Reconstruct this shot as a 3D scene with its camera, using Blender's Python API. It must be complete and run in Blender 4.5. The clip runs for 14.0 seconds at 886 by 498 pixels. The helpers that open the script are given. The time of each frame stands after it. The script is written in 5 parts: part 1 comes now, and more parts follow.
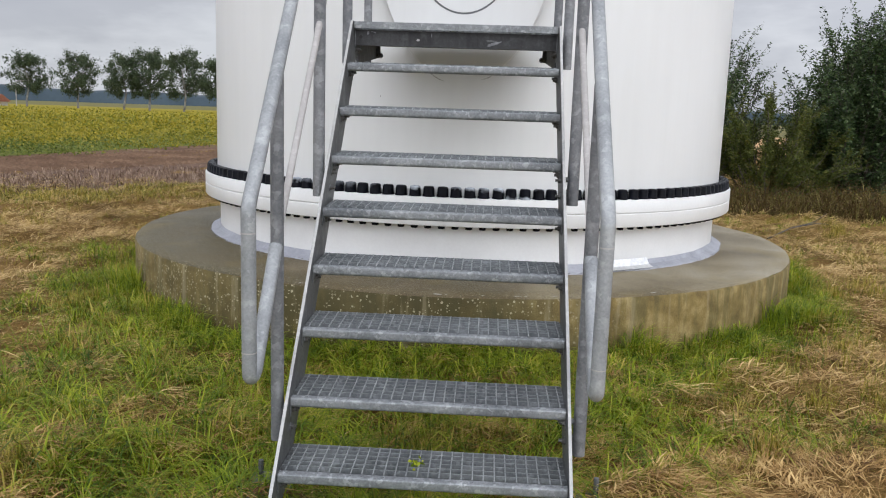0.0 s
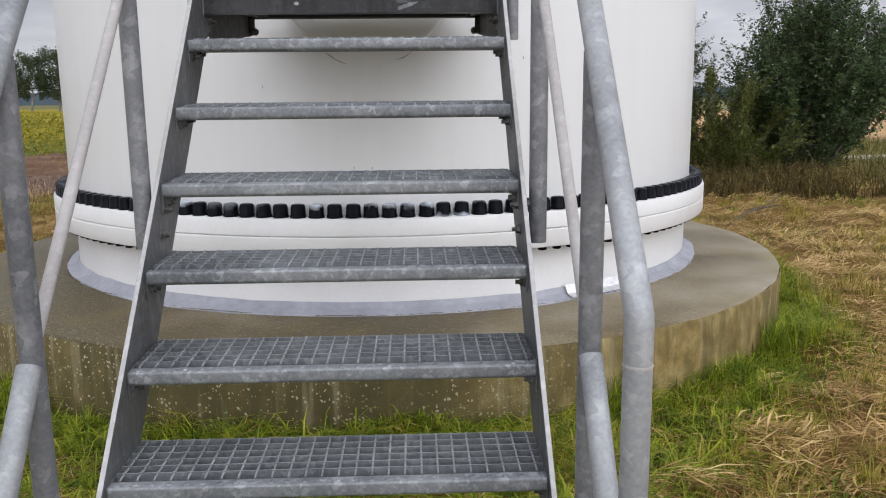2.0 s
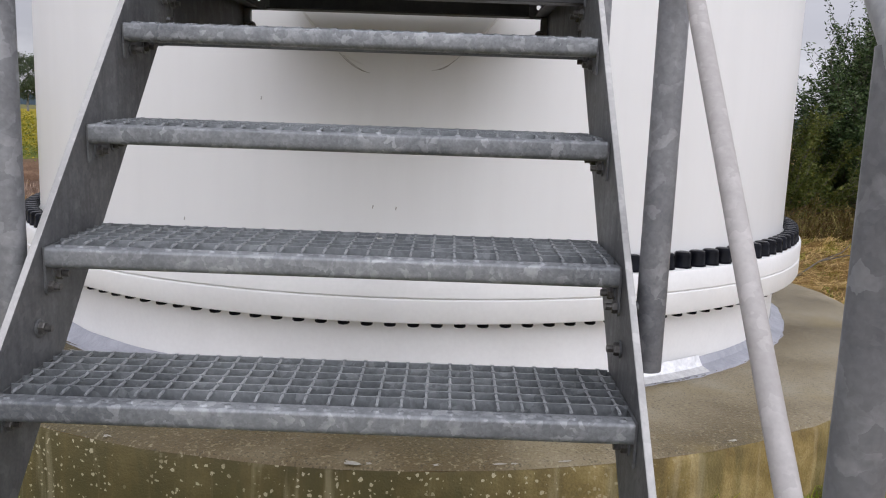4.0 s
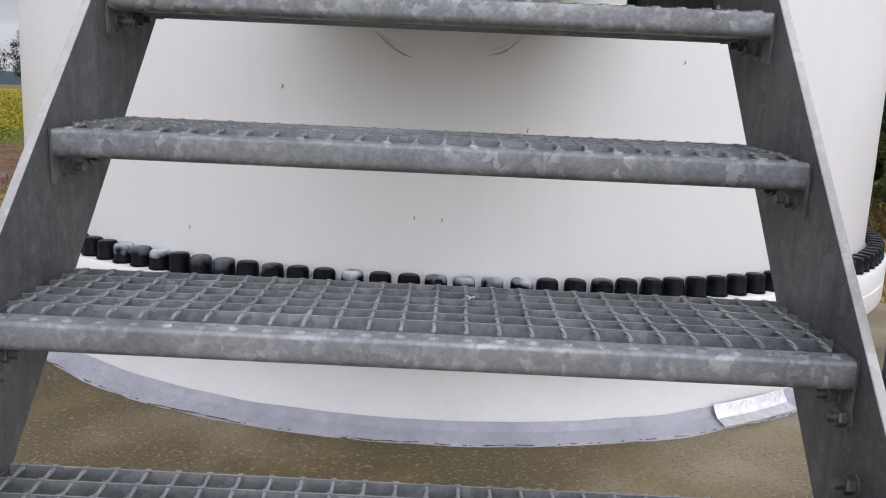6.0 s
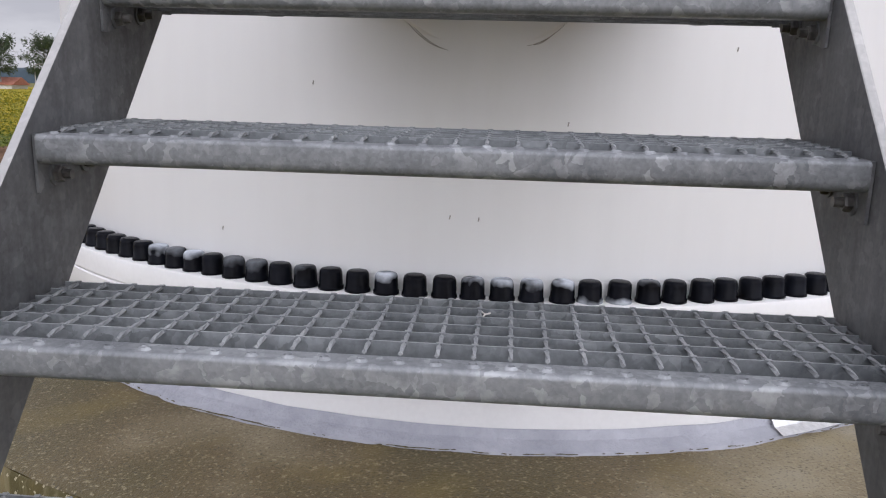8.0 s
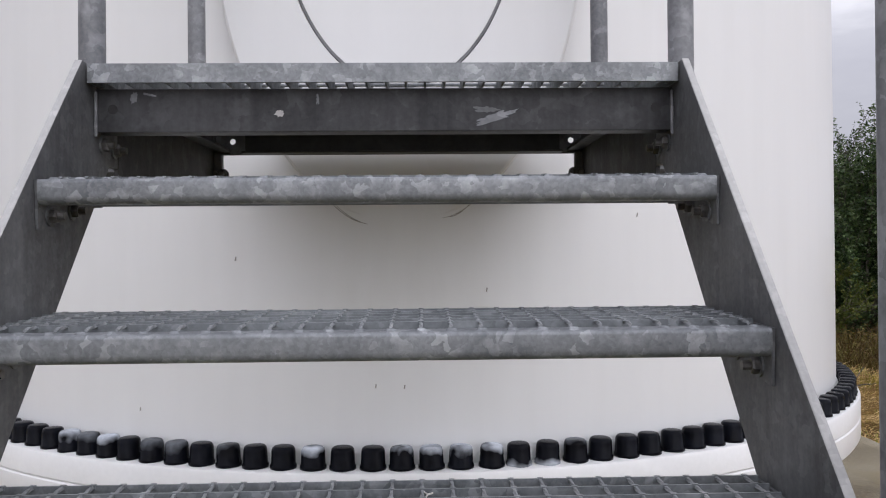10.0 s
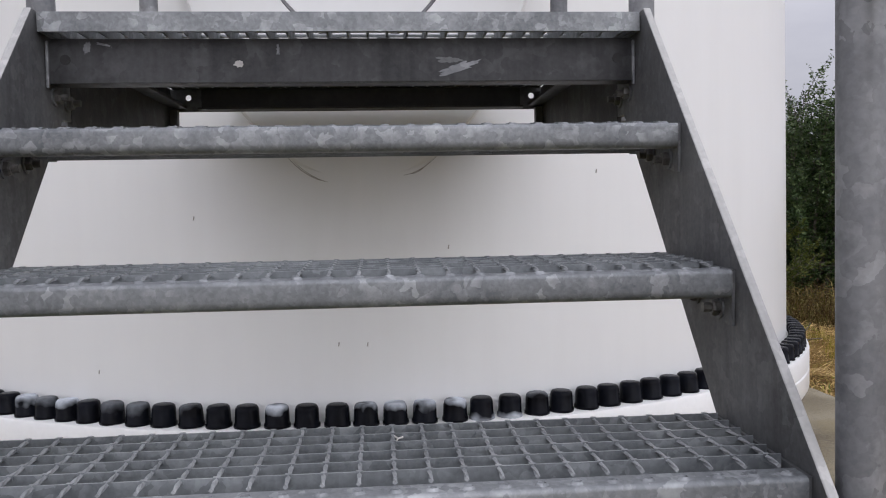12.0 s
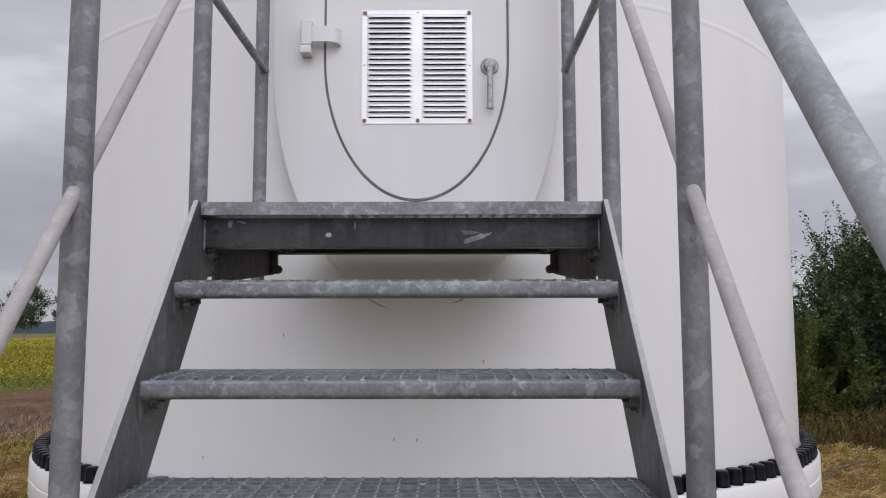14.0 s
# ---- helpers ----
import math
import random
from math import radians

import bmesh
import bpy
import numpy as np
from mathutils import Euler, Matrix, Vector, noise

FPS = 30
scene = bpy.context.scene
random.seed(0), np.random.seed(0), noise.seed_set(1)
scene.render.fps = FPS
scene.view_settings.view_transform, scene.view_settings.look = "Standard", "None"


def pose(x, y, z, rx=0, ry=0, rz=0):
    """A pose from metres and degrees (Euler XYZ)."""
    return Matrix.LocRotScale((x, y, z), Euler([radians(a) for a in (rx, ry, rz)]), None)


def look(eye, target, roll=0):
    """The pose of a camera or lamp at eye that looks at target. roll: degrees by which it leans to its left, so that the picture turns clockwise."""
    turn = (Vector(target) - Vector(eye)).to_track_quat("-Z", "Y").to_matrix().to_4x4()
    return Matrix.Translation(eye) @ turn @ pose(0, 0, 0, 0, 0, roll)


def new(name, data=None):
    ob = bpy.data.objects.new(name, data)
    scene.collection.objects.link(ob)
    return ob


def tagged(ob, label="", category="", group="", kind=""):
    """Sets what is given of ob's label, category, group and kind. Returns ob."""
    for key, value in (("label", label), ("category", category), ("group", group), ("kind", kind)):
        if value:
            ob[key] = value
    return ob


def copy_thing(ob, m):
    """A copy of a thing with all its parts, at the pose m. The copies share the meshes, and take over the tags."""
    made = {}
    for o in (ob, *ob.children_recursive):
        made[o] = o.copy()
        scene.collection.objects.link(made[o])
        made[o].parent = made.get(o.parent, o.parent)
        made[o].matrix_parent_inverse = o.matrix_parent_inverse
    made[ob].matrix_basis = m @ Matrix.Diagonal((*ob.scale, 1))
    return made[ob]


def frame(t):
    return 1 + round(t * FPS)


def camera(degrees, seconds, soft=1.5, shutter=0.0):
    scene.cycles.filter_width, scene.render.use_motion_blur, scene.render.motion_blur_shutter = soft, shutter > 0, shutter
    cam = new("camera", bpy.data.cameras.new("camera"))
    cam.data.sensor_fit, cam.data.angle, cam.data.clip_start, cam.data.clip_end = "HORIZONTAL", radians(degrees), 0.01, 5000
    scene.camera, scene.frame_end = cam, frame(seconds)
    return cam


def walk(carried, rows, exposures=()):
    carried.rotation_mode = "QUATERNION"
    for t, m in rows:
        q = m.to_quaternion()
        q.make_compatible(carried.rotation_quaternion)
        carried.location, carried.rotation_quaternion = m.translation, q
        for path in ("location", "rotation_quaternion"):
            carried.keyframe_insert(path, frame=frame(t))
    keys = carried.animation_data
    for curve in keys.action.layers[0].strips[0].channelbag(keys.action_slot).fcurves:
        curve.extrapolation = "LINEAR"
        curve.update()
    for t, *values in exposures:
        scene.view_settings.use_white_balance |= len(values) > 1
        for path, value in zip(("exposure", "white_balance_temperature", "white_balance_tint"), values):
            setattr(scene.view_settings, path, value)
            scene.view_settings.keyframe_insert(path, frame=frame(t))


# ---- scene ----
cam = camera(57.5, 14.0, soft=1.1)
PATH = [
    (0, (0.175, -3.121, 1.435), (0.077, -1.151, 1.103), 1.9),
    (0.5, (0.321, -2.738, 1.433), (0.671, -0.799, 1.09), 0.5),
    (1, (0.375, -2.471, 1.443), (0.754, -0.542, 1.075), 0.0),
    (1.5, (0.226, -2.141, 1.457), (0.51, -0.195, 1.09), 0.3),
    (2, (0.206, -1.887, 1.46), (0.272, 0.078, 1.097), -0.6),
    (2.5, (0.258, -1.632, 1.49), (0.274, 0.349, 1.213), -0.3),
    (3, (0.209, -1.386, 1.471), (0.221, 0.589, 1.157), 0.7),
    (5.3, (0.185, -0.641, 1.493), (0.16, 1.332, 1.166), 2.9),
    (5.5, (0.151, -0.598, 1.49), (0.128, 1.374, 1.157), 3.0),
    (6, (0.034, -0.505, 1.501), (0.016, 1.463, 1.145), 2.6),
    (6.5, (0.025, -0.456, 1.499), (0.007, 1.507, 1.119), 2.3),
    (7, (0.114, -0.385, 1.503), (-0.07, 1.568, 1.109), 1.1),
    (9.3, (0.041, -0.428, 1.519), (-0.016, 1.561, 1.318), 0.9),
    (9.5, (0.045, -0.431, 1.536), (0.0, 1.567, 1.439), 0.1),
    (10, (0.06, -0.442, 1.542), (0.111, 1.557, 1.551), -0.5),
    (10.5, (0.074, -0.425, 1.536), (0.125, 1.574, 1.53), -0.5),
    (11, (0.067, -0.418, 1.527), (0.123, 1.581, 1.497), 0.0),
    (11.5, (0.064, -0.43, 1.521), (0.136, 1.568, 1.473), -0.6),
    (12, (0.047, -0.444, 1.519), (0.202, 1.548, 1.44), -1.1),
    (12.5, (0.092, -0.535, 1.533), (0.236, 1.46, 1.498), 0.0),
    (13, (0.197, -0.692, 1.536), (0.266, 1.306, 1.566), 0.2),
    (13.5, (0.174, -0.85, 1.534), (0.163, 1.148, 1.629), -0.0),
    (14, (0.11, -1.064, 1.542), (0.104, 0.925, 1.745), -0.1),
]
walk(cam, [(t, look(eye, target, roll)) for t, eye, target, roll in PATH],
     exposures=[(0, 0.06, 6380, 4), (0.6, 0.08, 6400, 5), (1, 0.09, 6400, 5), (2.5, -0.05, 6420, 7), (6, 0.02, 6400, 9), (9.5, -0.03, 6380, 10), (10, -0.13, 6380, 9), (11.5, -0.17, 6380, 9), (12.5, -0.22, 6400, 9), (13.3, -0.32, 6400, 9), (14, -0.39, 6400, 9)])

# ---- light ----
world = bpy.data.worlds.new("overcast_sky")
scene.world = world
world.use_nodes = True
wt = world.node_tree
wt.nodes.clear()


def node(tree, kind, x=None, **inputs):
    n = tree.nodes.new(kind)
    for k, v in inputs.items():
        n.inputs[k.replace("_", " ")].default_value = v
    return n


def ramp(tree, fac, stops):
    n = tree.nodes.new("ShaderNodeValToRGB")
    els = n.color_ramp.elements
    while len(els) < len(stops):
        els.new(0.5)
    for e, (p, c) in zip(els, stops):
        e.position, e.color = p, (*c, 1)
    tree.links.new(fac, n.inputs[0])
    return n.outputs[0]


def mix(tree, fac, a, b, mode="MIX"):
    n = tree.nodes.new("ShaderNodeMix")
    n.data_type, n.blend_type = "RGBA", mode
    for sock, v in ((n.inputs[0], fac), (n.inputs[6], a), (n.inputs[7], b)):
        if isinstance(v, bpy.types.NodeSocket):
            tree.links.new(v, sock)
        elif isinstance(v, (int, float)):
            sock.default_value = v
        else:
            sock.default_value = (*v, 1)
    return n.outputs[2]


def calc(tree, op, a, b=0.0, c=0.0, clamp=False):
    n = tree.nodes.new("ShaderNodeMath")
    n.operation, n.use_clamp = op, clamp
    for sock, v in zip(n.inputs, (a, b, c)):
        if isinstance(v, bpy.types.NodeSocket):
            tree.links.new(v, sock)
        else:
            sock.default_value = v
    return n.outputs[0]


def calc_color(tree, value):
    n = tree.nodes.new("ShaderNodeCombineXYZ")
    for i in range(3):
        tree.links.new(value, n.inputs[i])
    return n.outputs[0]


SUN_ELEVATION, SUN_ROTATION = radians(27), radians(162)
sky = wt.nodes.new("ShaderNodeTexSky")
sky.sky_type, sky.sun_disc, sky.sun_elevation, sky.sun_rotation = "NISHITA", False, SUN_ELEVATION, SUN_ROTATION
coord = wt.nodes.new("ShaderNodeTexCoord")
sep = wt.nodes.new("ShaderNodeSeparateXYZ")
wt.links.new(coord.outputs["Generated"], sep.inputs[0])
stretch = wt.nodes.new("ShaderNodeMapping")
stretch.inputs["Scale"].default_value = (1.0, 1.0, 3.6)
wt.links.new(coord.outputs["Generated"], stretch.inputs[0])
clouds = node(wt, "ShaderNodeTexNoise", Scale=2.6, Detail=6.0, Roughness=0.55)
wt.links.new(stretch.outputs[0], clouds.inputs["Vector"])
cover = ramp(wt, clouds.outputs[0], [(0.33, (0.78, 0.775, 0.82)), (0.5, (0.88, 0.875, 0.905)), (0.62, (1.17, 1.16, 1.165))])
height = ramp(wt, sep.outputs[2], [(0.0, (0.98, 0.985, 1.09)), (0.07, (1.07, 1.06, 1.155)), (0.16, (1.16, 1.145, 1.235)), (0.3, (1.44, 1.425, 1.535)), (0.6, (1.46, 1.45, 1.57)), (1.0, (1.44, 1.44, 1.56))])
grey = mix(wt, 1.0, cover, height, "MULTIPLY")
sunward = calc(wt, "ADD", calc(wt, "MULTIPLY_ADD", sep.outputs[1], -0.46, 1.0), calc(wt, "MULTIPLY", sep.outputs[0], 0.12))
grey = mix(wt, 1.0, grey, calc_color(wt, sunward), "MULTIPLY")
dimmed = mix(wt, 1.0, sky.outputs[0], (0.07, 0.07, 0.07), "MULTIPLY")
both = mix(wt, 0.93, dimmed, grey)
back = wt.nodes.new("ShaderNodeBackground")
back.inputs[1].default_value = 1.0
wt.links.new(both, back.inputs[0])
wout = wt.nodes.new("ShaderNodeOutputWorld")
wt.links.new(back.outputs[0], wout.inputs[0])

sun_data = bpy.data.lights.new("sun", "SUN")
sun_data.energy, sun_data.angle, sun_data.color = 0.85, radians(70), (0.99, 0.99, 1.0)
sun = new("sun", sun_data)
sun.matrix_world = pose(0, 0, 20, 63, 0, 18)


# ---- materials ----
def material(name, rough=0.6, metal=0.0):
    m = bpy.data.materials.new(name)
    m.use_nodes = True
    t = m.node_tree
    p = t.nodes["Principled BSDF"]
    p.inputs["Roughness"].default_value, p.inputs["Metallic"].default_value = rough, metal
    return m, t, p


def where(t, scale=(1, 1, 1), kind="Object"):
    c = t.nodes.new("ShaderNodeTexCoord")
    mp = t.nodes.new("ShaderNodeMapping")
    mp.inputs["Scale"].default_value = scale
    t.links.new(c.outputs[kind], mp.inputs[0])
    return mp.outputs[0]


def place(t, scale=(1, 1, 1)):
    g = t.nodes.new("ShaderNodeNewGeometry")
    mp = t.nodes.new("ShaderNodeMapping")
    mp.inputs["Scale"].default_value = scale
    t.links.new(g.outputs["Position"], mp.inputs[0])
    return mp.outputs[0]


def noisy(t, vec, scale, detail=4.0, rough=0.55):
    n = node(t, "ShaderNodeTexNoise", Scale=scale, Detail=detail, Roughness=rough)
    t.links.new(vec, n.inputs["Vector"])
    return n.outputs[0]


def bump(t, p, height, strength=0.3, distance=0.01):
    b = node(t, "ShaderNodeBump", Strength=strength, Distance=distance)
    t.links.new(height, b.inputs["Height"])
    t.links.new(b.outputs[0], p.inputs["Normal"])


def simple(name, dark, light, scale=8.0, rough=0.6, metal=0.0, fine=80.0, relief=0.15, dist=0.004):
    """Two-scale mottled paint, rubber, stone."""
    m, t, p = material(name, rough, metal)
    v = place(t)
    a, b = noisy(t, v, scale), noisy(t, v, fine, 3.0)
    f = calc(t, "ADD", calc(t, "MULTIPLY", a, 0.7), calc(t, "MULTIPLY", b, 0.3))
    t.links.new(ramp(t, f, [(0.33, dark), (0.67, light)]), p.inputs["Base Color"])
    bump(t, p, b, relief, dist)
    return m


def galvanised(name, dark, light, rough=0.5, metal=0.35, scale=70.0, flakes=0.5, streaks=0.0):
    """Hot-dip zinc: pale spangle flakes on a duller ground, with dull runs."""
    m, t, p = material(name, rough, metal)
    v = place(t)
    vo = node(t, "ShaderNodeTexVoronoi", Scale=scale)
    warp = t.nodes.new("ShaderNodeVectorMath")
    warp.operation = "ADD"
    nz = node(t, "ShaderNodeTexNoise", Scale=60.0, Detail=3.0)
    t.links.new(v, nz.inputs["Vector"])
    sc = t.nodes.new("ShaderNodeVectorMath")
    sc.operation = "SCALE"
    sc.inputs[3].default_value = 0.02
    t.links.new(nz.outputs[1], sc.inputs[0])
    t.links.new(v, warp.inputs[0])
    t.links.new(sc.outputs[0], warp.inputs[1])
    t.links.new(warp.outputs[0], vo.inputs["Vector"])
    sepc = t.nodes.new("ShaderNodeSeparateColor")
    t.links.new(vo.outputs["Color"], sepc.inputs[0])
    gate = ramp_value(t, noisy(t, v, 22.0, 4.0), 0.40, 0.60)
    flake = calc(t, "MULTIPLY", calc(t, "MULTIPLY_ADD", ramp_value(t, sepc.outputs[0], 0.60, 0.72), 0.8, 0.1), gate)
    small = node(t, "ShaderNodeTexVoronoi", Scale=scale * 2.6)
    t.links.new(warp.outputs[0], small.inputs["Vector"])
    seps = t.nodes.new("ShaderNodeSeparateColor")
    t.links.new(small.outputs["Color"], seps.inputs[0])
    flake = calc(t, "ADD", flake, calc(t, "MULTIPLY_ADD", ramp_value(t, seps.outputs[1], 0.2, 0.9), 0.22, -0.11))
    f = calc(t, "ADD", calc(t, "MULTIPLY", flake, flakes), calc(t, "MULTIPLY", noisy(t, v, 4.0, 6.0, 0.6), 0.62))
    f = calc(t, "ADD", f, calc(t, "MULTIPLY_ADD", noisy(t, v, 120.0, 3.0), 0.22, -0.11))
    if streaks:
        f = calc(t, "ADD", f, calc(t, "MULTIPLY_ADD", noisy(t, place(t, (30, 30, 2.0)), 1.5, 4.0), streaks, -0.5 * streaks))
    t.links.new(ramp(t, f, [(0.18, dark), (0.8, light)]), p.inputs["Base Color"])
    t.links.new(calc(t, "MULTIPLY_ADD", f, -0.25, rough + 0.12), p.inputs["Roughness"])
    bump(t, p, noisy(t, v, 160.0, 2.0), 0.1, 0.002)
    return m


def ramp_value(t, fac, lo, hi):
    n = t.nodes.new("ShaderNodeMapRange")
    n.inputs[1].default_value, n.inputs[2].default_value = lo, hi
    t.links.new(fac, n.inputs[0])
    return n.outputs[0]


ZINC = galvanised("galvanised_steel", (0.12, 0.128, 0.138), (0.50, 0.515, 0.53), 0.5, 0.35, 80.0, 0.25)
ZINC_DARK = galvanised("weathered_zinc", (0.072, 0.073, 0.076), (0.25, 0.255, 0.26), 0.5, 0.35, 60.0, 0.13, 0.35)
ZINC_BAR_SHADE = galvanised("shaded_bar_zinc", (0.11, 0.119, 0.128), (0.40, 0.42, 0.437), 0.52, 0.35, 60.0, 0.22, 0.25)
ZINC_BLACK = galvanised("blackish_zinc", (0.018, 0.018, 0.02), (0.085, 0.085, 0.088), 0.5, 0.3, 40.0, 0.18, 0.4)
ZINC_PALE = galvanised("pale_zinc", (0.35, 0.33, 0.318), (0.58, 0.555, 0.54), 0.6, 0.15, 60.0, 0.2)
ZINC_RAIL = galvanised("rail_zinc", (0.19, 0.20, 0.21), (0.60, 0.61, 0.615), 0.5, 0.3, 40.0, 0.15)
ZINC_PLATE = galvanised("end_plate_zinc", (0.075, 0.078, 0.083), (0.27, 0.275, 0.28), 0.5, 0.35, 50.0, 0.2)
ZINC_POST = galvanised("post_zinc", (0.115, 0.118, 0.127), (0.37, 0.374, 0.386), 0.5, 0.3, 40.0, 0.24)
EDGE_ZINC = galvanised("worn_skylit_edge_zinc", (0.36, 0.355, 0.35), (0.64, 0.63, 0.61), 0.5, 0.2, 60.0, 0.2)
FOIL = simple("crumpled_foil", (0.62, 0.62, 0.63), (0.9, 0.9, 0.9), 30, 0.38, 0.6, 70, 0.8, 0.006)
BOLT = simple("dark_zinc_bolt", (0.04, 0.038, 0.036), (0.17, 0.163, 0.155), 60, 0.42, 0.5)
ALU = simple("brushed_aluminium", (0.66, 0.66, 0.66), (0.80, 0.80, 0.80), 5, 0.32, 0.45, 220, 0.1, 0.001)
LEVER = simple("worn_lever_zinc", (0.24, 0.235, 0.225), (0.52, 0.51, 0.49), 40, 0.45, 0.4)
RUST = simple("rusty_screw", (0.16, 0.07, 0.03), (0.34, 0.19, 0.10), 90, 0.8)
RUBBER = simple("door_seal_rubber", (0.11, 0.113, 0.117), (0.20, 0.20, 0.21), 12, 0.7)
DARK = simple("dark_void", (0.02, 0.02, 0.02), (0.04, 0.04, 0.04), 20, 0.8)
SEALANT = simple("grey_white_sealant", (0.28, 0.287, 0.325), (0.41, 0.415, 0.46), 5, 0.5, 0, 25, 0.7, 0.02)
FLANGE = simple("white_flange_paint", (0.71, 0.705, 0.70), (0.79, 0.785, 0.78), 3, 0.38, 0, 60, 0.08, 0.003)
DARK_STEEL = simple("dark_steel", (0.018, 0.018, 0.018), (0.045, 0.043, 0.04), 14, 0.6)
CHIP = simple("fresh_concrete_chip", (0.26, 0.245, 0.20), (0.46, 0.44, 0.38), 60, 0.8)
DIRT = simple("moss_dirt", (0.035, 0.03, 0.016), (0.15, 0.125, 0.07), 60, 0.9)
EDGE_CHIP_GREY = simple("edge_line_and_chip_grey", (0.20, 0.19, 0.175), (0.42, 0.40, 0.37), 90, 0.8)


def tower_paint():
    m, t, p = material("white_tower_paint", 0.36)
    v = place(t)
    a = noisy(t, v, 1.1, 4.0)
    streak = noisy(t, place(t, (7.0, 7.0, 0.5)), 1.6, 5.0)
    base = ramp(t, calc(t, "ADD", calc(t, "MULTIPLY", a, 0.6), calc(t, "MULTIPLY", streak, 0.4)), [(0.3, (0.685, 0.682, 0.675)), (0.7, (0.74, 0.738, 0.735))])
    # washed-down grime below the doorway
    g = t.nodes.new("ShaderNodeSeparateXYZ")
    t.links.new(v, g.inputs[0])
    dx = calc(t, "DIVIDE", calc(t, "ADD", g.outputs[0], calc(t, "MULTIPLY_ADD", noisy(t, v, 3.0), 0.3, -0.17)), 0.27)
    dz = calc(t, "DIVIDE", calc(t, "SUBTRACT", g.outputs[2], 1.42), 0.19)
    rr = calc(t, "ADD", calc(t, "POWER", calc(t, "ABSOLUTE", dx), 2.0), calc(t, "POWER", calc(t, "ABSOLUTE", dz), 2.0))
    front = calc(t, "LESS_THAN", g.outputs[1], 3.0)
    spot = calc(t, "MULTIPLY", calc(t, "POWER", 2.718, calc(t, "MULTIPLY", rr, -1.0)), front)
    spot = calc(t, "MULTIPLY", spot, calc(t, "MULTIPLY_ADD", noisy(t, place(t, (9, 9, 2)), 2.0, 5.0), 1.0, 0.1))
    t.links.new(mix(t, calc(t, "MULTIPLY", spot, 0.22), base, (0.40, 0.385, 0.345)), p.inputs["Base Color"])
    bump(t, p, noisy(t, v, 2.0, 2.0), 0.05, 0.01)
    return m


def concrete_mat(name, side):
    m, t, p = material(name, 0.75 if side else 0.5)
    v = place(t)
    big, mid, fine = noisy(t, v, 1.3, 5.0), noisy(t, v, 9.0, 5.0), noisy(t, v, 130.0, 3.0)
    if side:
        col = ramp(t, calc(t, "ADD", calc(t, "MULTIPLY", mid, 0.75), calc(t, "MULTIPLY", fine, 0.25)), [(0.32, (0.115, 0.076, 0.018)), (0.5, (0.215, 0.152, 0.046)), (0.68, (0.36, 0.275, 0.115))])
        moss = ramp_value(t, noisy(t, place(t, (4, 4, 0.8)), 2.2, 6.0, 0.65), 0.44, 0.58)
        col = mix(t, calc(t, "MULTIPLY", moss, 0.6), col, (0.072, 0.062, 0.016))
        vo = node(t, "ShaderNodeTexVoronoi", Scale=58.0)
        wob = t.nodes.new("ShaderNodeVectorMath")
        wob.operation = "ADD"
        nz = node(t, "ShaderNodeTexNoise", Scale=60.0, Detail=2.0)
        t.links.new(v, nz.inputs["Vector"])
        sc = t.nodes.new("ShaderNodeVectorMath")
        sc.operation = "SCALE"
        sc.inputs[3].default_value = 0.02
        t.links.new(nz.outputs[1], sc.inputs[0])
        t.links.new(v, wob.inputs[0])
        t.links.new(sc.outputs[0], wob.inputs[1])
        t.links.new(wob.outputs[0], vo.inputs["Vector"])
        cell = t.nodes.new("ShaderNodeSeparateColor")
        t.links.new(vo.outputs["Color"], cell.inputs[0])
        fleck = calc(t, "LESS_THAN", vo.outputs[0], calc(t, "MULTIPLY_ADD", calc(t, "POWER", cell.outputs[0], 1.5), 0.42, 0.0))
        fleck = calc(t, "MULTIPLY", fleck, ramp_value(t, noisy(t, v, 3.0), 0.38, 0.5))
        g = t.nodes.new("ShaderNodeSeparateXYZ")
        t.links.new(v, g.inputs[0])
        # moss plus the shade under the stairs, both put into this dark colour
        mossy = calc(t, "MULTIPLY", ramp_value(t, g.outputs[0], 0.95, 0.25), ramp_value(t, g.outputs[0], -2.9, -1.0))
        col = mix(t, calc(t, "MULTIPLY", mossy, 0.76), col, (0.052, 0.044, 0.011))
        fleck = calc(t, "MULTIPLY", fleck, ramp_value(t, g.outputs[0], 1.1, 0.4))
        col = mix(t, calc(t, "MULTIPLY", fleck, 0.8), col, (0.46, 0.41, 0.28))
        drip = ramp_value(t, noisy(t, place(t, (8, 8, 0.6)), 1.8, 4.0), 0.58, 0.72)
        col = mix(t, calc(t, "MULTIPLY", drip, 0.35), col, (0.43, 0.37, 0.24))
    else:
        # damp and algae-brown on one half, drier and greyer on the other
        g = t.nodes.new("ShaderNodeSeparateXYZ")
        t.links.new(v, g.inputs[0])
        damp = calc(t, "MULTIPLY_ADD", g.outputs[0], 0.08, big)
        col = ramp(t, damp, [(0.34, (0.072, 0.054, 0.012)), (0.52, (0.112, 0.080, 0.032)), (0.68, (0.235, 0.193, 0.118)), (0.82, (0.32, 0.288, 0.218))])
        speck = ramp_value(t, noisy(t, v, 75.0, 3.0), 0.56, 0.68)
        col = mix(t, calc(t, "MULTIPLY", speck, 0.75), col, (0.30, 0.26, 0.16))
        pit = ramp_value(t, noisy(t, v, 110.0, 4.0), 0.45, 0.33)
        col = mix(t, calc(t, "MULTIPLY", pit, 0.7), col, (0.03, 0.026, 0.011))
        yellow = ramp_value(t, noisy(t, v, 2.2, 4.0), 0.55, 0.75)
        col = mix(t, calc(t, "MULTIPLY", yellow, 0.5), col, (0.20, 0.145, 0.03))
        t.links.new(calc(t, "MULTIPLY_ADD", big, 0.5, 0.25), p.inputs["Roughness"])
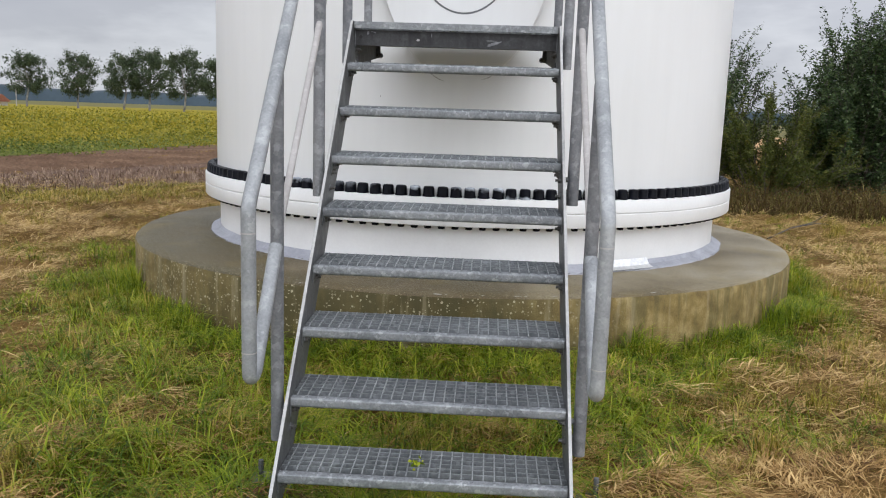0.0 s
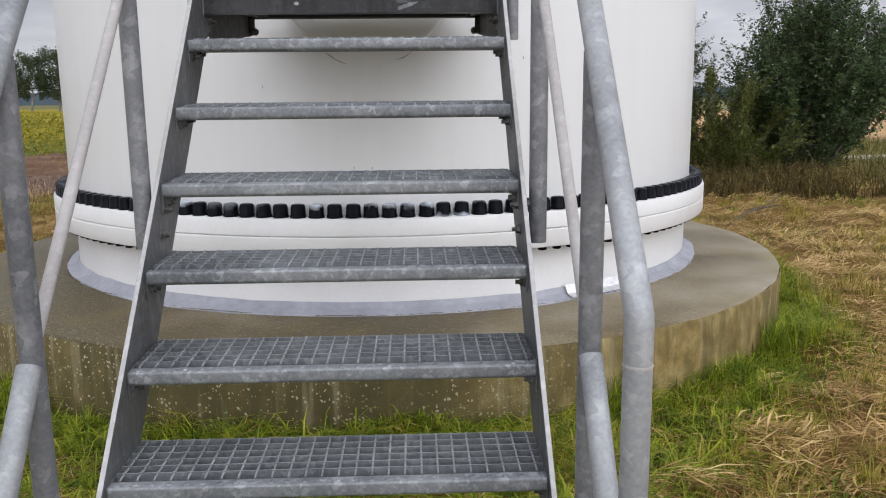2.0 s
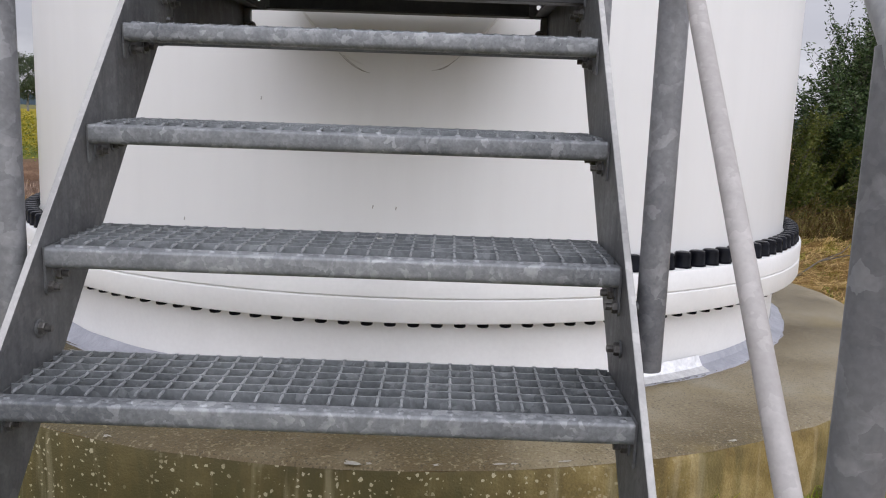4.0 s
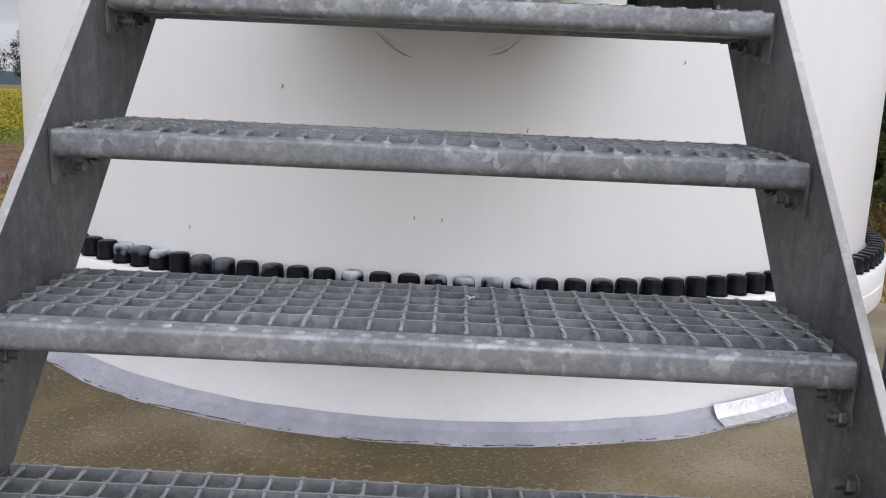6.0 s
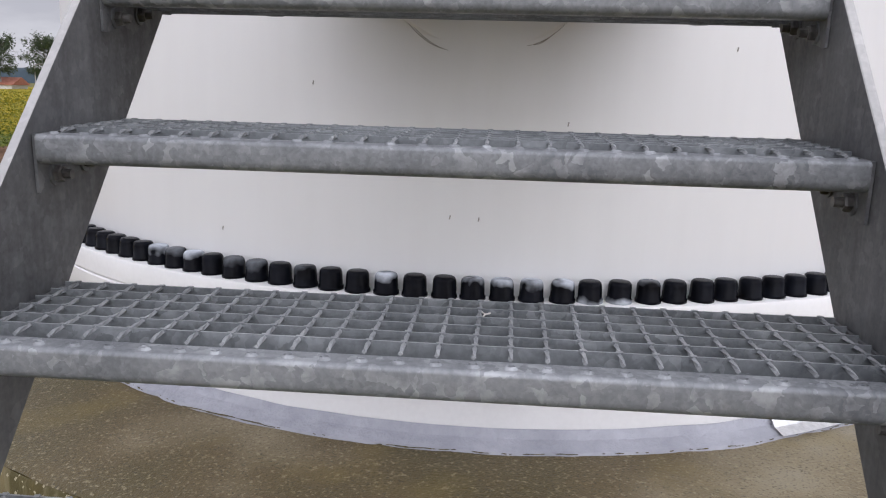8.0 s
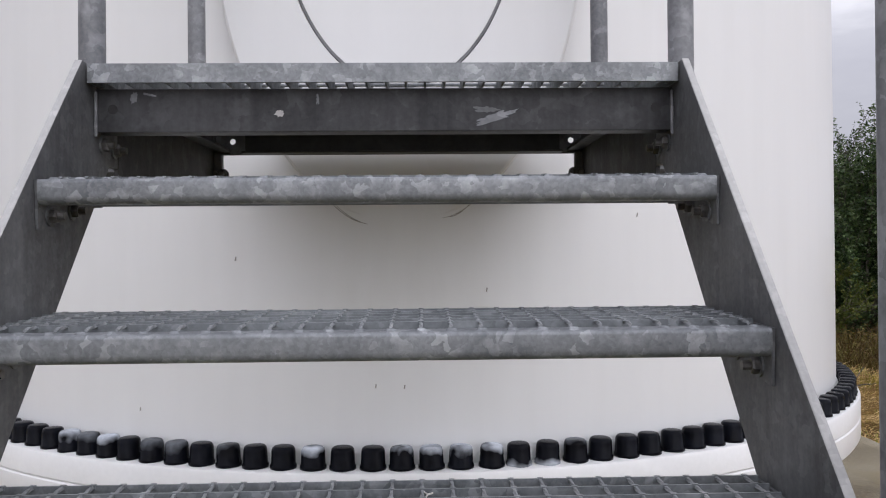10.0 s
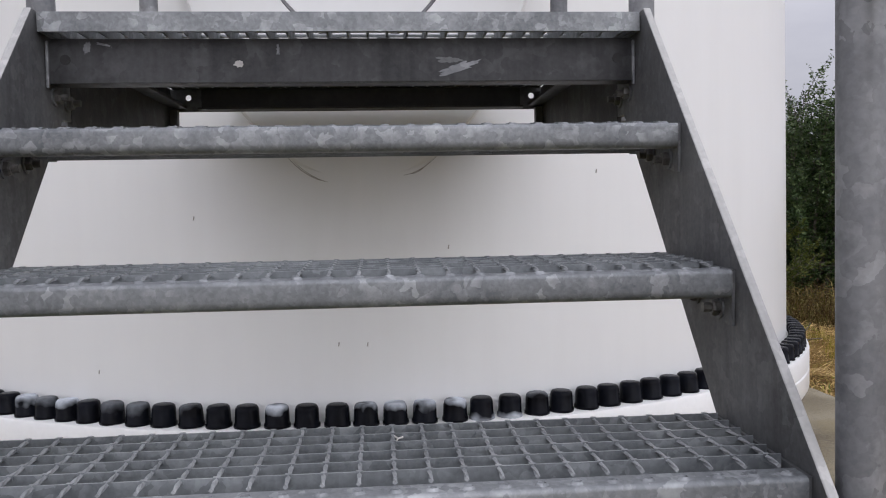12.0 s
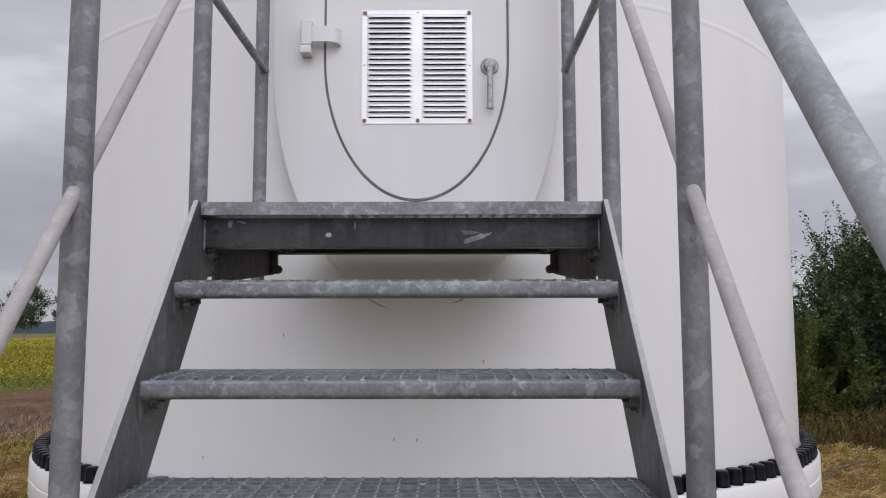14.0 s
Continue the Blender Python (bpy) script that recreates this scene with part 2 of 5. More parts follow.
    t.links.new(col, p.inputs["Base Color"])
    bump(t, p, calc(t, "ADD", mid, fine), 0.6, 0.007)
    return m


def ground_mat(name, stops, scale, fine, relief=0.6):
    m, t, p = material(name, 0.95)
    p.inputs["Specular IOR Level"].default_value = 0.1
    v = place(t)
    f = calc(t, "ADD", calc(t, "MULTIPLY", noisy(t, v, scale, 5.0), 0.6), calc(t, "MULTIPLY", noisy(t, v, fine, 4.0, 0.7), 0.4))
    t.links.new(ramp(t, f, stops), p.inputs["Base Color"])
    bump(t, p, noisy(t, v, fine, 4.0), relief, 0.05)
    return m


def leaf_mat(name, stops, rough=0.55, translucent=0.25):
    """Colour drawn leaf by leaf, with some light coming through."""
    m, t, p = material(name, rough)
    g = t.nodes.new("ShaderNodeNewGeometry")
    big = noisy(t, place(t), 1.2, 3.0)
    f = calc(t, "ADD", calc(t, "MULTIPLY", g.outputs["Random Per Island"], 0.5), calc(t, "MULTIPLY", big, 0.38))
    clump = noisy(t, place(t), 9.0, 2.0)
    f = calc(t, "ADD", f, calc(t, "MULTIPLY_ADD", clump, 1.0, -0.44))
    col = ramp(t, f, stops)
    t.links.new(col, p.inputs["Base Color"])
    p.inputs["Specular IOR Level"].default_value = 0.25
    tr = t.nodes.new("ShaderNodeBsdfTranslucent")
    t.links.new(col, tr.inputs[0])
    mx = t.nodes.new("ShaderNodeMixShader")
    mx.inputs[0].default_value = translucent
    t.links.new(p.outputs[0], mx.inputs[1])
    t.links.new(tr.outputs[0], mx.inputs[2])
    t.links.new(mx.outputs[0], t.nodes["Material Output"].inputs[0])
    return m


def cap_mat(name, dusty, low=False):
    """Black plastic bolt cap; dusty: how much white overspray lies on it."""
    m, t, p = material(name, 0.27)
    p.inputs["Specular IOR Level"].default_value = 0.06
    o = t.nodes.new("ShaderNodeTexCoord")
    info = t.nodes.new("ShaderNodeObjectInfo")
    add = t.nodes.new("ShaderNodeVectorMath")
    add.operation = "ADD"
    sc = t.nodes.new("ShaderNodeVectorMath")
    sc.operation = "SCALE"
    sc.inputs[0].default_value = (9, 5, 7)
    t.links.new(info.outputs["Random"], sc.inputs[3])
    t.links.new(o.outputs["Object"], add.inputs[0])
    t.links.new(sc.outputs[0], add.inputs[1])
    n = noisy(t, add.outputs[0], 15.0, 2.0)
    fine = noisy(t, add.outputs[0], 150.0, 3.0)
    col = ramp(t, n, [(0.3, (0.003, 0.003, 0.004)), (0.7, (0.007, 0.008, 0.012))])
    if dusty:
        z = t.nodes.new("ShaderNodeSeparateXYZ")
        t.links.new(o.outputs["Object"], z.inputs[0])
        edge = ramp_value(t, z.outputs[2], 0.03, 0.0) if low else ramp_value(t, z.outputs[2], 0.02, 0.065)
        f = calc(t, "MULTIPLY", ramp_value(t, calc(t, "ADD", calc(t, "MULTIPLY", n, 0.7), calc(t, "MULTIPLY", edge, 0.35)), 0.51, 0.80), dusty)
        f = calc(t, "MULTIPLY", f, calc(t, "MULTIPLY_ADD", fine, 0.5, 0.75))
        col = mix(t, f, col, (0.60, 0.64, 0.70))
    t.links.new(col, p.inputs["Base Color"])
    bump(t, p, fine, 0.15, 0.002)
    return m


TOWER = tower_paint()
SLAB_TOP, SLAB_SIDE = concrete_mat("slab_top_concrete", False), concrete_mat("slab_side_concrete", True)
CAP, CAP_GREY, CAP_WHITE, CAP_LOW = cap_mat("black_cap", 0), cap_mat("dusty_cap", 0.22), cap_mat("oversprayed_cap", 1.0), cap_mat("low_sprayed_cap", 0.9, True)
MEADOW = ground_mat("mown_meadow", [(0.30, (0.045, 0.028, 0.009)), (0.46, (0.14, 0.085, 0.027)), (0.6, (0.25, 0.155, 0.053)), (0.74, (0.38, 0.26, 0.11))], 1.1, 45.0)
SOIL = ground_mat("ploughed_soil", [(0.3, (0.075, 0.042, 0.026)), (0.5, (0.14, 0.085, 0.054)), (0.7, (0.24, 0.155, 0.10))], 0.8, 6.0, 1.0)
STUBBLE = ground_mat("stubble_soil", [(0.3, (0.075, 0.045, 0.032)), (0.7, (0.18, 0.115, 0.08))], 1.2, 8.0)
CROP = ground_mat("soy_field", [(0.3, (0.14, 0.13, 0.015)), (0.5, (0.27, 0.22, 0.02)), (0.7, (0.36, 0.27, 0.03))], 0.25, 3.0)
CROP_GREEN = ground_mat("green_field", [(0.3, (0.06, 0.085, 0.015)), (0.7, (0.16, 0.17, 0.03))], 0.6, 4.0)
PASTURE = ground_mat("far_pasture", [(0.3, (0.10, 0.10, 0.035)), (0.7, (0.19, 0.165, 0.07))], 0.05, 1.0, 0.2)
WHEAT = ground_mat("ripe_wheat", [(0.3, (0.36, 0.23, 0.11)), (0.7, (0.46, 0.30, 0.15))], 0.15, 2.5, 0.3)
TRACK = ground_mat("gravel_track", [(0.3, (0.25, 0.23, 0.18)), (0.7, (0.38, 0.355, 0.3))], 0.8, 9.0)
# the blue of distance haze is put into this base colour
FAR = simple("haze_tinted_woods", (0.028, 0.045, 0.060), (0.05, 0.07, 0.085), 0.03, 0.95, 0, 0.2, 0.0)
GRASS = leaf_mat("green_grass", [(0.2, (0.05, 0.095, 0.005)), (0.5, (0.185, 0.25, 0.012)), (0.75, (0.37, 0.40, 0.025)), (0.9, (0.52, 0.43, 0.09))])
GRASS_MIX = leaf_mat("yellowing_grass", [(0.2, (0.095, 0.105, 0.010)), (0.45, (0.27, 0.235, 0.028)), (0.7, (0.45, 0.335, 0.08)), (0.9, (0.60, 0.43, 0.17))])
VERGE = leaf_mat("verge_grass", [(0.2, (0.08, 0.085, 0.02)), (0.55, (0.15, 0.145, 0.035)), (0.9, (0.30, 0.25, 0.09))])
HAY = leaf_mat("cut_hay", [(0.2, (0.11, 0.05, 0.016)), (0.46, (0.36, 0.212, 0.07)), (0.8, (0.66, 0.46, 0.20))], 0.7, 0.15)
HAY_PALE = leaf_mat("pale_hay", [(0.2, (0.21, 0.12, 0.04)), (0.46, (0.50, 0.335, 0.12)), (0.8, (0.78, 0.58, 0.28))], 0.7, 0.15)
WEED = leaf_mat("withered_weeds", [(0.2, (0.042, 0.034, 0.013)), (0.45, (0.13, 0.076, 0.03)), (0.7, (0.14, 0.125, 0.03)), (0.9, (0.30, 0.24, 0.09))], 0.8, 0.15)
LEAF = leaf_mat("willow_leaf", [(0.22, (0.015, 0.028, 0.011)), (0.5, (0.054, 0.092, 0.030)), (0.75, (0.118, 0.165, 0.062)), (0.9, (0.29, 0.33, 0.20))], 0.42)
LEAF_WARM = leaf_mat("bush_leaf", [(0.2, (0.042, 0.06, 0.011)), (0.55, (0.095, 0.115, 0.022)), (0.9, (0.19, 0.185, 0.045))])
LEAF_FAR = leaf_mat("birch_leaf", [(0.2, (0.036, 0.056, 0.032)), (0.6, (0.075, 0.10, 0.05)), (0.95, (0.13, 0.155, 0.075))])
STRAW = leaf_mat("dead_stubble", [(0.2, (0.16, 0.10, 0.065)), (0.6, (0.30, 0.21, 0.15)), (0.95, (0.42, 0.32, 0.24))], 0.8, 0.1)
SOY = leaf_mat("soy_leaf", [(0.2, (0.085, 0.10, 0.012)), (0.45, (0.185, 0.18, 0.018)), (0.65, (0.27, 0.225, 0.022)), (0.9, (0.36, 0.275, 0.035))])
LEAF_CROP = leaf_mat("crop_leaf", [(0.2, (0.05, 0.075, 0.012)), (0.55, (0.135, 0.165, 0.028)), (0.9, (0.27, 0.26, 0.055))])
BARK = simple("grey_bark", (0.06, 0.05, 0.04), (0.15, 0.13, 0.11), 9, 0.9, 0, 60, 0.6, 0.02)
BIRCH = simple("birch_bark", (0.08, 0.072, 0.065), (0.34, 0.325, 0.30), 1.5, 0.9)
ROOF = simple("red_tile", (0.30, 0.10, 0.06), (0.40, 0.16, 0.10), 2, 0.8)
PLASTER = simple("pale_plaster", (0.55, 0.53, 0.5), (0.68, 0.66, 0.63), 2, 0.8)


# ---- building tools ----
def part(name, bm, mat, parent=None, label="", smooth=False, at=None):
    """Links a bmesh, or a ready mesh, as one object under a thing or part."""
    if isinstance(bm, bpy.types.Mesh):
        me = bm
    else:
        me = bpy.data.meshes.new(name)
        bmesh.ops.recalc_face_normals(bm, faces=bm.faces)
        bm.to_mesh(me)
        bm.free()
        me.materials.append(mat)
        if smooth:
            for p in me.polygons:
                p.use_smooth = True
            me.set_sharp_from_angle(angle=radians(38))
    ob = new(name, me)
    if parent:
        ob.parent = parent
    if at is not None:
        ob.matrix_basis = at
    if label:
        ob["label"] = label
    return ob


def thing(name, label, category, at=None, group="", kind=""):
    ob = new(name)
    ob.empty_display_size = 0.2
    if at is not None:
        ob.matrix_basis = at
    return tagged(ob, label, category, group, kind)


def box(bm, lo, hi, bevel=0.0):
    c = [(a + b) / 2 for a, b in zip(lo, hi)]
    s = [abs(b - a) for a, b in zip(lo, hi)]
    r = bmesh.ops.create_cube(bm, size=1, matrix=Matrix.LocRotScale(c, None, s))
    if bevel:
        es = list({e for v in r["verts"] for e in v.link_edges})
        bmesh.ops.bevel(bm, geom=es, offset=bevel, segments=2, affect="EDGES", profile=0.5)
    return bm


def tube(bm, pts, r, seg=14, caps=True):
    """A round tube along a polyline."""
    pts = [Vector(p) for p in pts]
    rings, up = [], None
    for i, p in enumerate(pts):
        a = pts[max(i - 1, 0)]
        b = pts[min(i + 1, len(pts) - 1)]
        d = (b - a).normalized()
        if up is None:
            up = d.orthogonal().normalized()
        up = (up - d * up.dot(d)).normalized()
        side = d.cross(up)
        rr = r[i] if isinstance(r, (list, tuple)) else r
        rings.append([bm.verts.new(p + (up * math.cos(k) + side * math.sin(k)) * rr) for k in (2 * math.pi * j / seg for j in range(seg))])
    for a, b in zip(rings, rings[1:]):
        for j in range(seg):
            bm.faces.new((a[j], a[(j + 1) % seg], b[(j + 1) % seg], b[j]))
    if caps:
        bm.faces.new(rings[0][::-1])
        bm.faces.new(rings[-1])
    return bm


def bend(pts, radius, n=7):
    """Rounds the corners of a polyline."""
    pts = [Vector(p) for p in pts]
    out = [pts[0]]
    for a, b, c in zip(pts, pts[1:], pts[2:]):
        u, w = (a - b).normalized(), (c - b).normalized()
        ang = u.angle(w)
        d = min(radius / math.tan(ang / 2), (a - b).length * 0.49, (c - b).length * 0.49)
        p, q = b + u * d, b + w * d
        for i in range(n + 1):
            s = i / n
            out.append((1 - s) ** 2 * p + 2 * s * (1 - s) * b + s * s * q)
    return out + [pts[-1]]


def prism(bm, poly, x0, x1):
    """A polygon in the y-z plane drawn out along x."""
    a = [bm.verts.new((x0, y, z)) for y, z in poly]
    b = [bm.verts.new((x1, y, z)) for y, z in poly]
    n = len(poly)
    for i in range(n):
        bm.faces.new((a[i], a[(i + 1) % n], b[(i + 1) % n], b[i]))
    bm.faces.new(a[::-1])
    bm.faces.new(b)
    return bm


def lathe(bm, profile, seg=128, closed=False):
    """Turns a profile of (radius, height) round the z axis."""
    rings = [[bm.verts.new((r * math.sin(k), -r * math.cos(k), z)) for k in (2 * math.pi * j / seg for j in range(seg))] for r, z in profile]
    pairs = list(zip(rings, rings[1:]))
    if closed:
        pairs.append((rings[-1], rings[0]))
    for a, b in pairs:
        for j in range(seg):
            bm.faces.new((a[j], a[(j + 1) % seg], b[(j + 1) % seg], b[j]))
    return rings


def hexbolt(length=0.006, size=0.0105, washer=0.0135):
    """A bolt end with washer and nut, pointing along +x."""
    bm = bmesh.new()
    tube(bm, [(0, 0, 0), (0.003, 0, 0)], washer, 16)
    ring = len(bm.faces)
    tube(bm, [(0.003, 0, 0), (0.010, 0, 0), (0.0125, 0, 0)], [size, size, size * 0.86], 6)
    tube(bm, [(0.0125, 0, 0), (0.0125 + length, 0, 0)], size * 0.55, 10)
    me = bpy.data.meshes.new("bolt")
    bmesh.ops.recalc_face_normals(bm, faces=bm.faces)
    bm.to_mesh(me)
    bm.free()
    me.materials.append(BOLT)
    me.materials.append(ZINC_PLATE)
    for q in me.polygons[:ring]:
        q.material_index = 1
    return me


def raw_mesh(name, verts, loops, starts, mat):
    me = bpy.data.meshes.new(name)
    me.vertices.add(len(verts))
    me.vertices.foreach_set("co", np.asarray(verts, dtype=np.float32).ravel())
    me.loops.add(len(loops))
    me.loops.foreach_set("vertex_index", np.asarray(loops, dtype=np.int32))
    me.polygons.add(len(starts))
    me.polygons.foreach_set("loop_start", np.asarray(starts, dtype=np.int32))
    me.update(calc_edges=True)
    me.materials.append(mat)
    return me


def blades(name, base, height, lean, width, mat, rng):
    """Bent grass blades: base (n, 3), height (n), lean (n) as sideways reach over height."""
    n = len(base)
    az = rng.uniform(0, 2 * np.pi, n)
    d = np.stack([np.cos(az), np.sin(az), np.zeros(n)], 1)
    s = np.stack([-np.sin(az), np.cos(az), np.zeros(n)], 1)
    w = (width * rng.uniform(0.6, 1.4, n))[:, None]
    h = height[:, None]
    L = lean[:, None]
    up = np.array([0, 0, 1.0])
    mid = base + up * h * 0.62 + d * h * L * 0.35
    tip = base + up * h * np.clip(1.0 - 0.25 * L, 0.12, 1.0) + d * h * L
    v = np.stack([base - s * w, base + s * w, mid + s * w * 0.8, mid - s * w * 0.8, tip], 1).reshape(-1, 3)
    k = np.arange(n)[:, None] * 5
    loops = (k + np.array([0, 1, 2, 3, 3, 2, 4])).ravel()
    starts = (np.arange(n)[:, None] * 7 + np.array([0, 4])).ravel()
    return raw_mesh(name, v, loops, starts, mat)


def strands(name, base, length, width, mat, rng, tilt=0.18, az=None):
    """Cut stalks lying on the ground, at random or along az."""
    n = len(base)
    az = rng.uniform(0, 2 * np.pi, n) if az is None else az
    el = rng.normal(0, tilt, n)
    d = np.stack([np.cos(az) * np.cos(el), np.sin(az) * np.cos(el), np.abs(np.sin(el))], 1)
    s = np.stack([-np.sin(az), np.cos(az), np.zeros(n)], 1)
    w = (width * rng.uniform(0.6, 1.4, n))[:, None]
    L = (length * rng.uniform(0.5, 1.3, n))[:, None]
    mid = base + d * L * 0.5 + s * rng.normal(0, 0.08, n)[:, None] * L + np.array([0, 0, 1]) * L * 0.07
    v = np.stack([base, mid + s * w, base + d * L, mid - s * w], 1).reshape(-1, 3)
    loops = (np.arange(n)[:, None] * 4 + np.array([0, 1, 2, 3])).ravel()
    return raw_mesh(name, v, loops, np.arange(n) * 4, mat)


def leaves(name, pos, size, mat, rng, droop=0.0, slim=0.42):
    """Diamond leaves, folded a little, at random turns."""
    n = len(pos)
    d = rng.normal(0, 1, (n, 3))
    d[:, 2] = d[:, 2] * 0.6 - droop
    d /= np.linalg.norm(d, axis=1)[:, None]
    s = np.cross(d, rng.normal(0, 1, (n, 3)))
    s /= np.linalg.norm(s, axis=1)[:, None]
    L = (size * rng.uniform(0.6, 1.35, n))[:, None]
    c = pos + d * L * 0.5
    v = np.stack([pos, c + s * L * slim * 0.5, pos + d * L, c - s * L * slim * 0.5], 1).reshape(-1, 3)
    k = np.arange(n)[:, None] * 4
    loops = (k + np.array([0, 1, 2, 3])).ravel()
    starts = np.arange(n) * 4
    return raw_mesh(name, v, loops, starts, mat)


# ---- ground and fields ----
AX = (0.0, 4.08)


def soft(x, y, s, seed=0.0):
    return noise.noise(Vector((x * s + seed, y * s - seed, seed * 1.7)))


def lay(x, y):
    """Height of the meadow."""
    if abs(x) > 30 or abs(y) > 40:
        return 0.0
    near = max(0.0, 1 - (math.hypot(x - AX[0], y - AX[1]) - 2.7) / 1.2)
    return 0.05 * soft(x, y, 0.9) + 0.05 * soft(x, y, 2.3, 4) + 0.075 * soft(x, y, 4.7, 8) + 0.05 * min(near, 1.0)


def sheet(name, xs, ys, mat, lift=0.0):
    vs = [(x, y, lay(x, y) + lift) for y in ys for x in xs]
    w = len(xs)
    fs = [(j * w + i, j * w + i + 1, (j + 1) * w + i + 1, (j + 1) * w + i) for j in range(len(ys) - 1) for i in range(w - 1)]
    me = bpy.data.meshes.new(name)
    me.from_pydata(vs, [], fs)
    me.materials.append(mat)
    for p in me.polygons:
        p.use_smooth = True
    return new(name, me)


def graded(lo, hi, step, far):
    mid = list(np.arange(lo, hi + 1e-6, step))
    out, d = [], step
    x = hi
    while x < far:
        d *= 1.35
        x += d
        out.append(x)
    neg, d, x = [], step, lo
    while x > -far:
        d *= 1.35
        x -= d
        neg.append(x)
    return neg[::-1] + mid + out


tagged(sheet("ground", graded(-9, 10, 0.09, 3500), graded(-4, 12, 0.09, 3500), MEADOW), "mown meadow with dry cut grass", "ground", kind="structure")


def field(name, poly, mat, lift, label):
    bm = bmesh.new()
    vs = [bm.verts.new((x, y, lift)) for x, y in poly]
    es = [bm.edges.new((vs[i], vs[(i + 1) % len(vs)])) for i in range(len(vs))]
    bmesh.ops.triangle_fill(bm, edges=es, use_beauty=True)
    ob = part(name, bm, mat)
    return tagged(ob, label, "field", kind="structure")


field("field_stubble", [(-14, 1.5), (-7.1, 8.6), (-5.0, 10.9), (-2.5, 13.5), (-2.5, 40), (-60, 40), (-60, 1.5)], STUBBLE, 0.045, "strip of dry bleached stubble on bare soil")
field("field_soil", [(-18, 0), (-8.9, 11.5), (-6.7, 16.1), (-4, 22), (-4, 60), (-90, 60), (-90, 0)], SOIL, 0.049, "bare brown ploughed soil strip")
field("field_green", [(-24, 4), (-11.6, 15.9), (-9.7, 25.4), (-7, 40), (-7, 90), (-140, 90), (-140, 4)], CROP_GREEN, 0.053, "green edge of a low crop field")
field("field_soy", [(-32, 4), (-14, 19.8), (-14.2, 38.9), (-14, 220), (-300, 200), (-300, 4)], CROP, 0.057, "yellowing soybean field")
field("field_wheat", [(14.5, 22.5), (21.6, 25.5), (60, 33), (160, 50), (160, 90), (59, 76), (47, 78), (20, 84), (12, 60)], WHEAT, 0.06, "ripe wheat field")
field("field_pasture", [(5, 86), (47, 79.5), (59, 77.5), (160, 91.5), (800, 100), (800, 940), (5, 940)], PASTURE, 0.04, "far green pasture beyond the wheat")
field("field_meadow", [(-800, 205), (-300, 203), (-5, 223), (-5, 940), (-800, 940)], PASTURE, 0.04, "far dull green meadow beyond the road")
field("track", [(9.0, 15.9), (13, 16.2), (17, 16.8), (40, 21.5), (40, 22.6), (17, 18.2), (13, 17.5), (9.0, 17.1)], TRACK, 0.05, "pale gravel farm track")


# ---- concrete slab ----
def slab():
    th = thing("foundation_slab", "round stained concrete foundation slab with mossy rim", "foundation", pose(-0.03, 4.08, 0), kind="")
    bm = bmesh.new()
    lathe(bm, [(2.0, 0.437), (2.3, 0.434), (2.60, 0.424), (2.722, 0.416), (2.735, 0.405)], 160)
    for v in bm.verts:
        v.co.z += 0.006 * soft(v.co.x, v.co.y, 2.0)
        if v.co.to_2d().length > 2.7:
            k = soft(v.co.x, v.co.y, 7.0, 3)
            v.co *= Vector((1 + 0.004 * k, 1 + 0.004 * k, 1))
    part("slab_top", bm, SLAB_TOP, th, "damp brown-grey concrete", True)
    bm = bmesh.new()
    lathe(bm, [(2.734, 0.404), (2.742, 0.39), (2.742, 0.26), (2.742, 0.12), (2.742, -0.2)], 160)
    for v in bm.verts:
        k = 0.003 * soft(v.co.x * 2, v.co.y * 2 + v.co.z * 6, 4.0, 9)
        v.co *= Vector((1 + k, 1 + k, 1))
    part("slab_side", bm, SLAB_SIDE, th, "mossy lichen-flecked concrete", True)
    return th


foundation = slab()
for ang, wide, deep in ((-18.5, 0.016, 0.006), (-0.9, 0.024, 0.011), (0.2, 0.008, 0.005), (4.6, 0.014, 0.007), (8.8, 0.022, 0.006), (9.8, 0.010, 0.005), (13.2, 0.024, 0.005), (27, 0.016, 0.006)):
    bm = bmesh.new()
    c = radians(ang)
    rim = []
    for k in range(14):
        a = 2 * math.pi * k / 14
        q = 1 + 1.1 * noise.noise(Vector((ang, math.cos(a) * 3, math.sin(a) * 3)))
        u, v = wide * q * math.cos(a), deep * q * math.sin(a)
        r = 2.718 - v
        rim.append(bm.verts.new((r * math.sin(c + u / 2.7), -r * math.cos(c + u / 2.7), 0.4205 - 0.10 * max(0.0, r - 2.70))))
    bm.faces.new(rim)
    part("edge_chip", bm, CHIP, foundation, "pale broken concrete chip")

# ---- tower ----
RT = 2.13
tower = thing("turbine_tower", "white painted steel wind turbine tower base with oval door", "tower", pose(0, 4.08, 0))
bm = bmesh.new()
lathe(bm, [(RT + 0.01, 0.917), (RT + 0.008, 0.95), (RT, 0.965), (RT, 0.97), (RT, 1.6), (RT - 0.004, 2.868), (RT - 0.004, 2.872), (RT - 0.003, 2.876), (RT - 0.0022, 2.885), (RT - 0.003, 2.894), (RT - 0.004, 2.898), (RT - 0.004, 2.902), (RT - 0.03, 6.0), (RT - 0.09, 11.9), (RT - 0.09, 12.0), (0.0, 12.2)], 180)
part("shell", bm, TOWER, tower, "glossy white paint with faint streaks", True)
bm = bmesh.new()
lathe(bm, [(RT - 0.02, 0.918), (2.21, 0.918), (2.222, 0.914), (2.226, 0.906), (2.226, 0.836), (2.222, 0.831), (2.216, 0.831)], 180)
part("upper_flange", bm, FLANGE, tower, "", True)
bm = bmesh.new()
lathe(bm, [(2.216, 0.829), (2.221, 0.829), (2.226, 0.824), (2.226, 0.748), (2.22, 0.738), (2.08, 0.737)], 180)
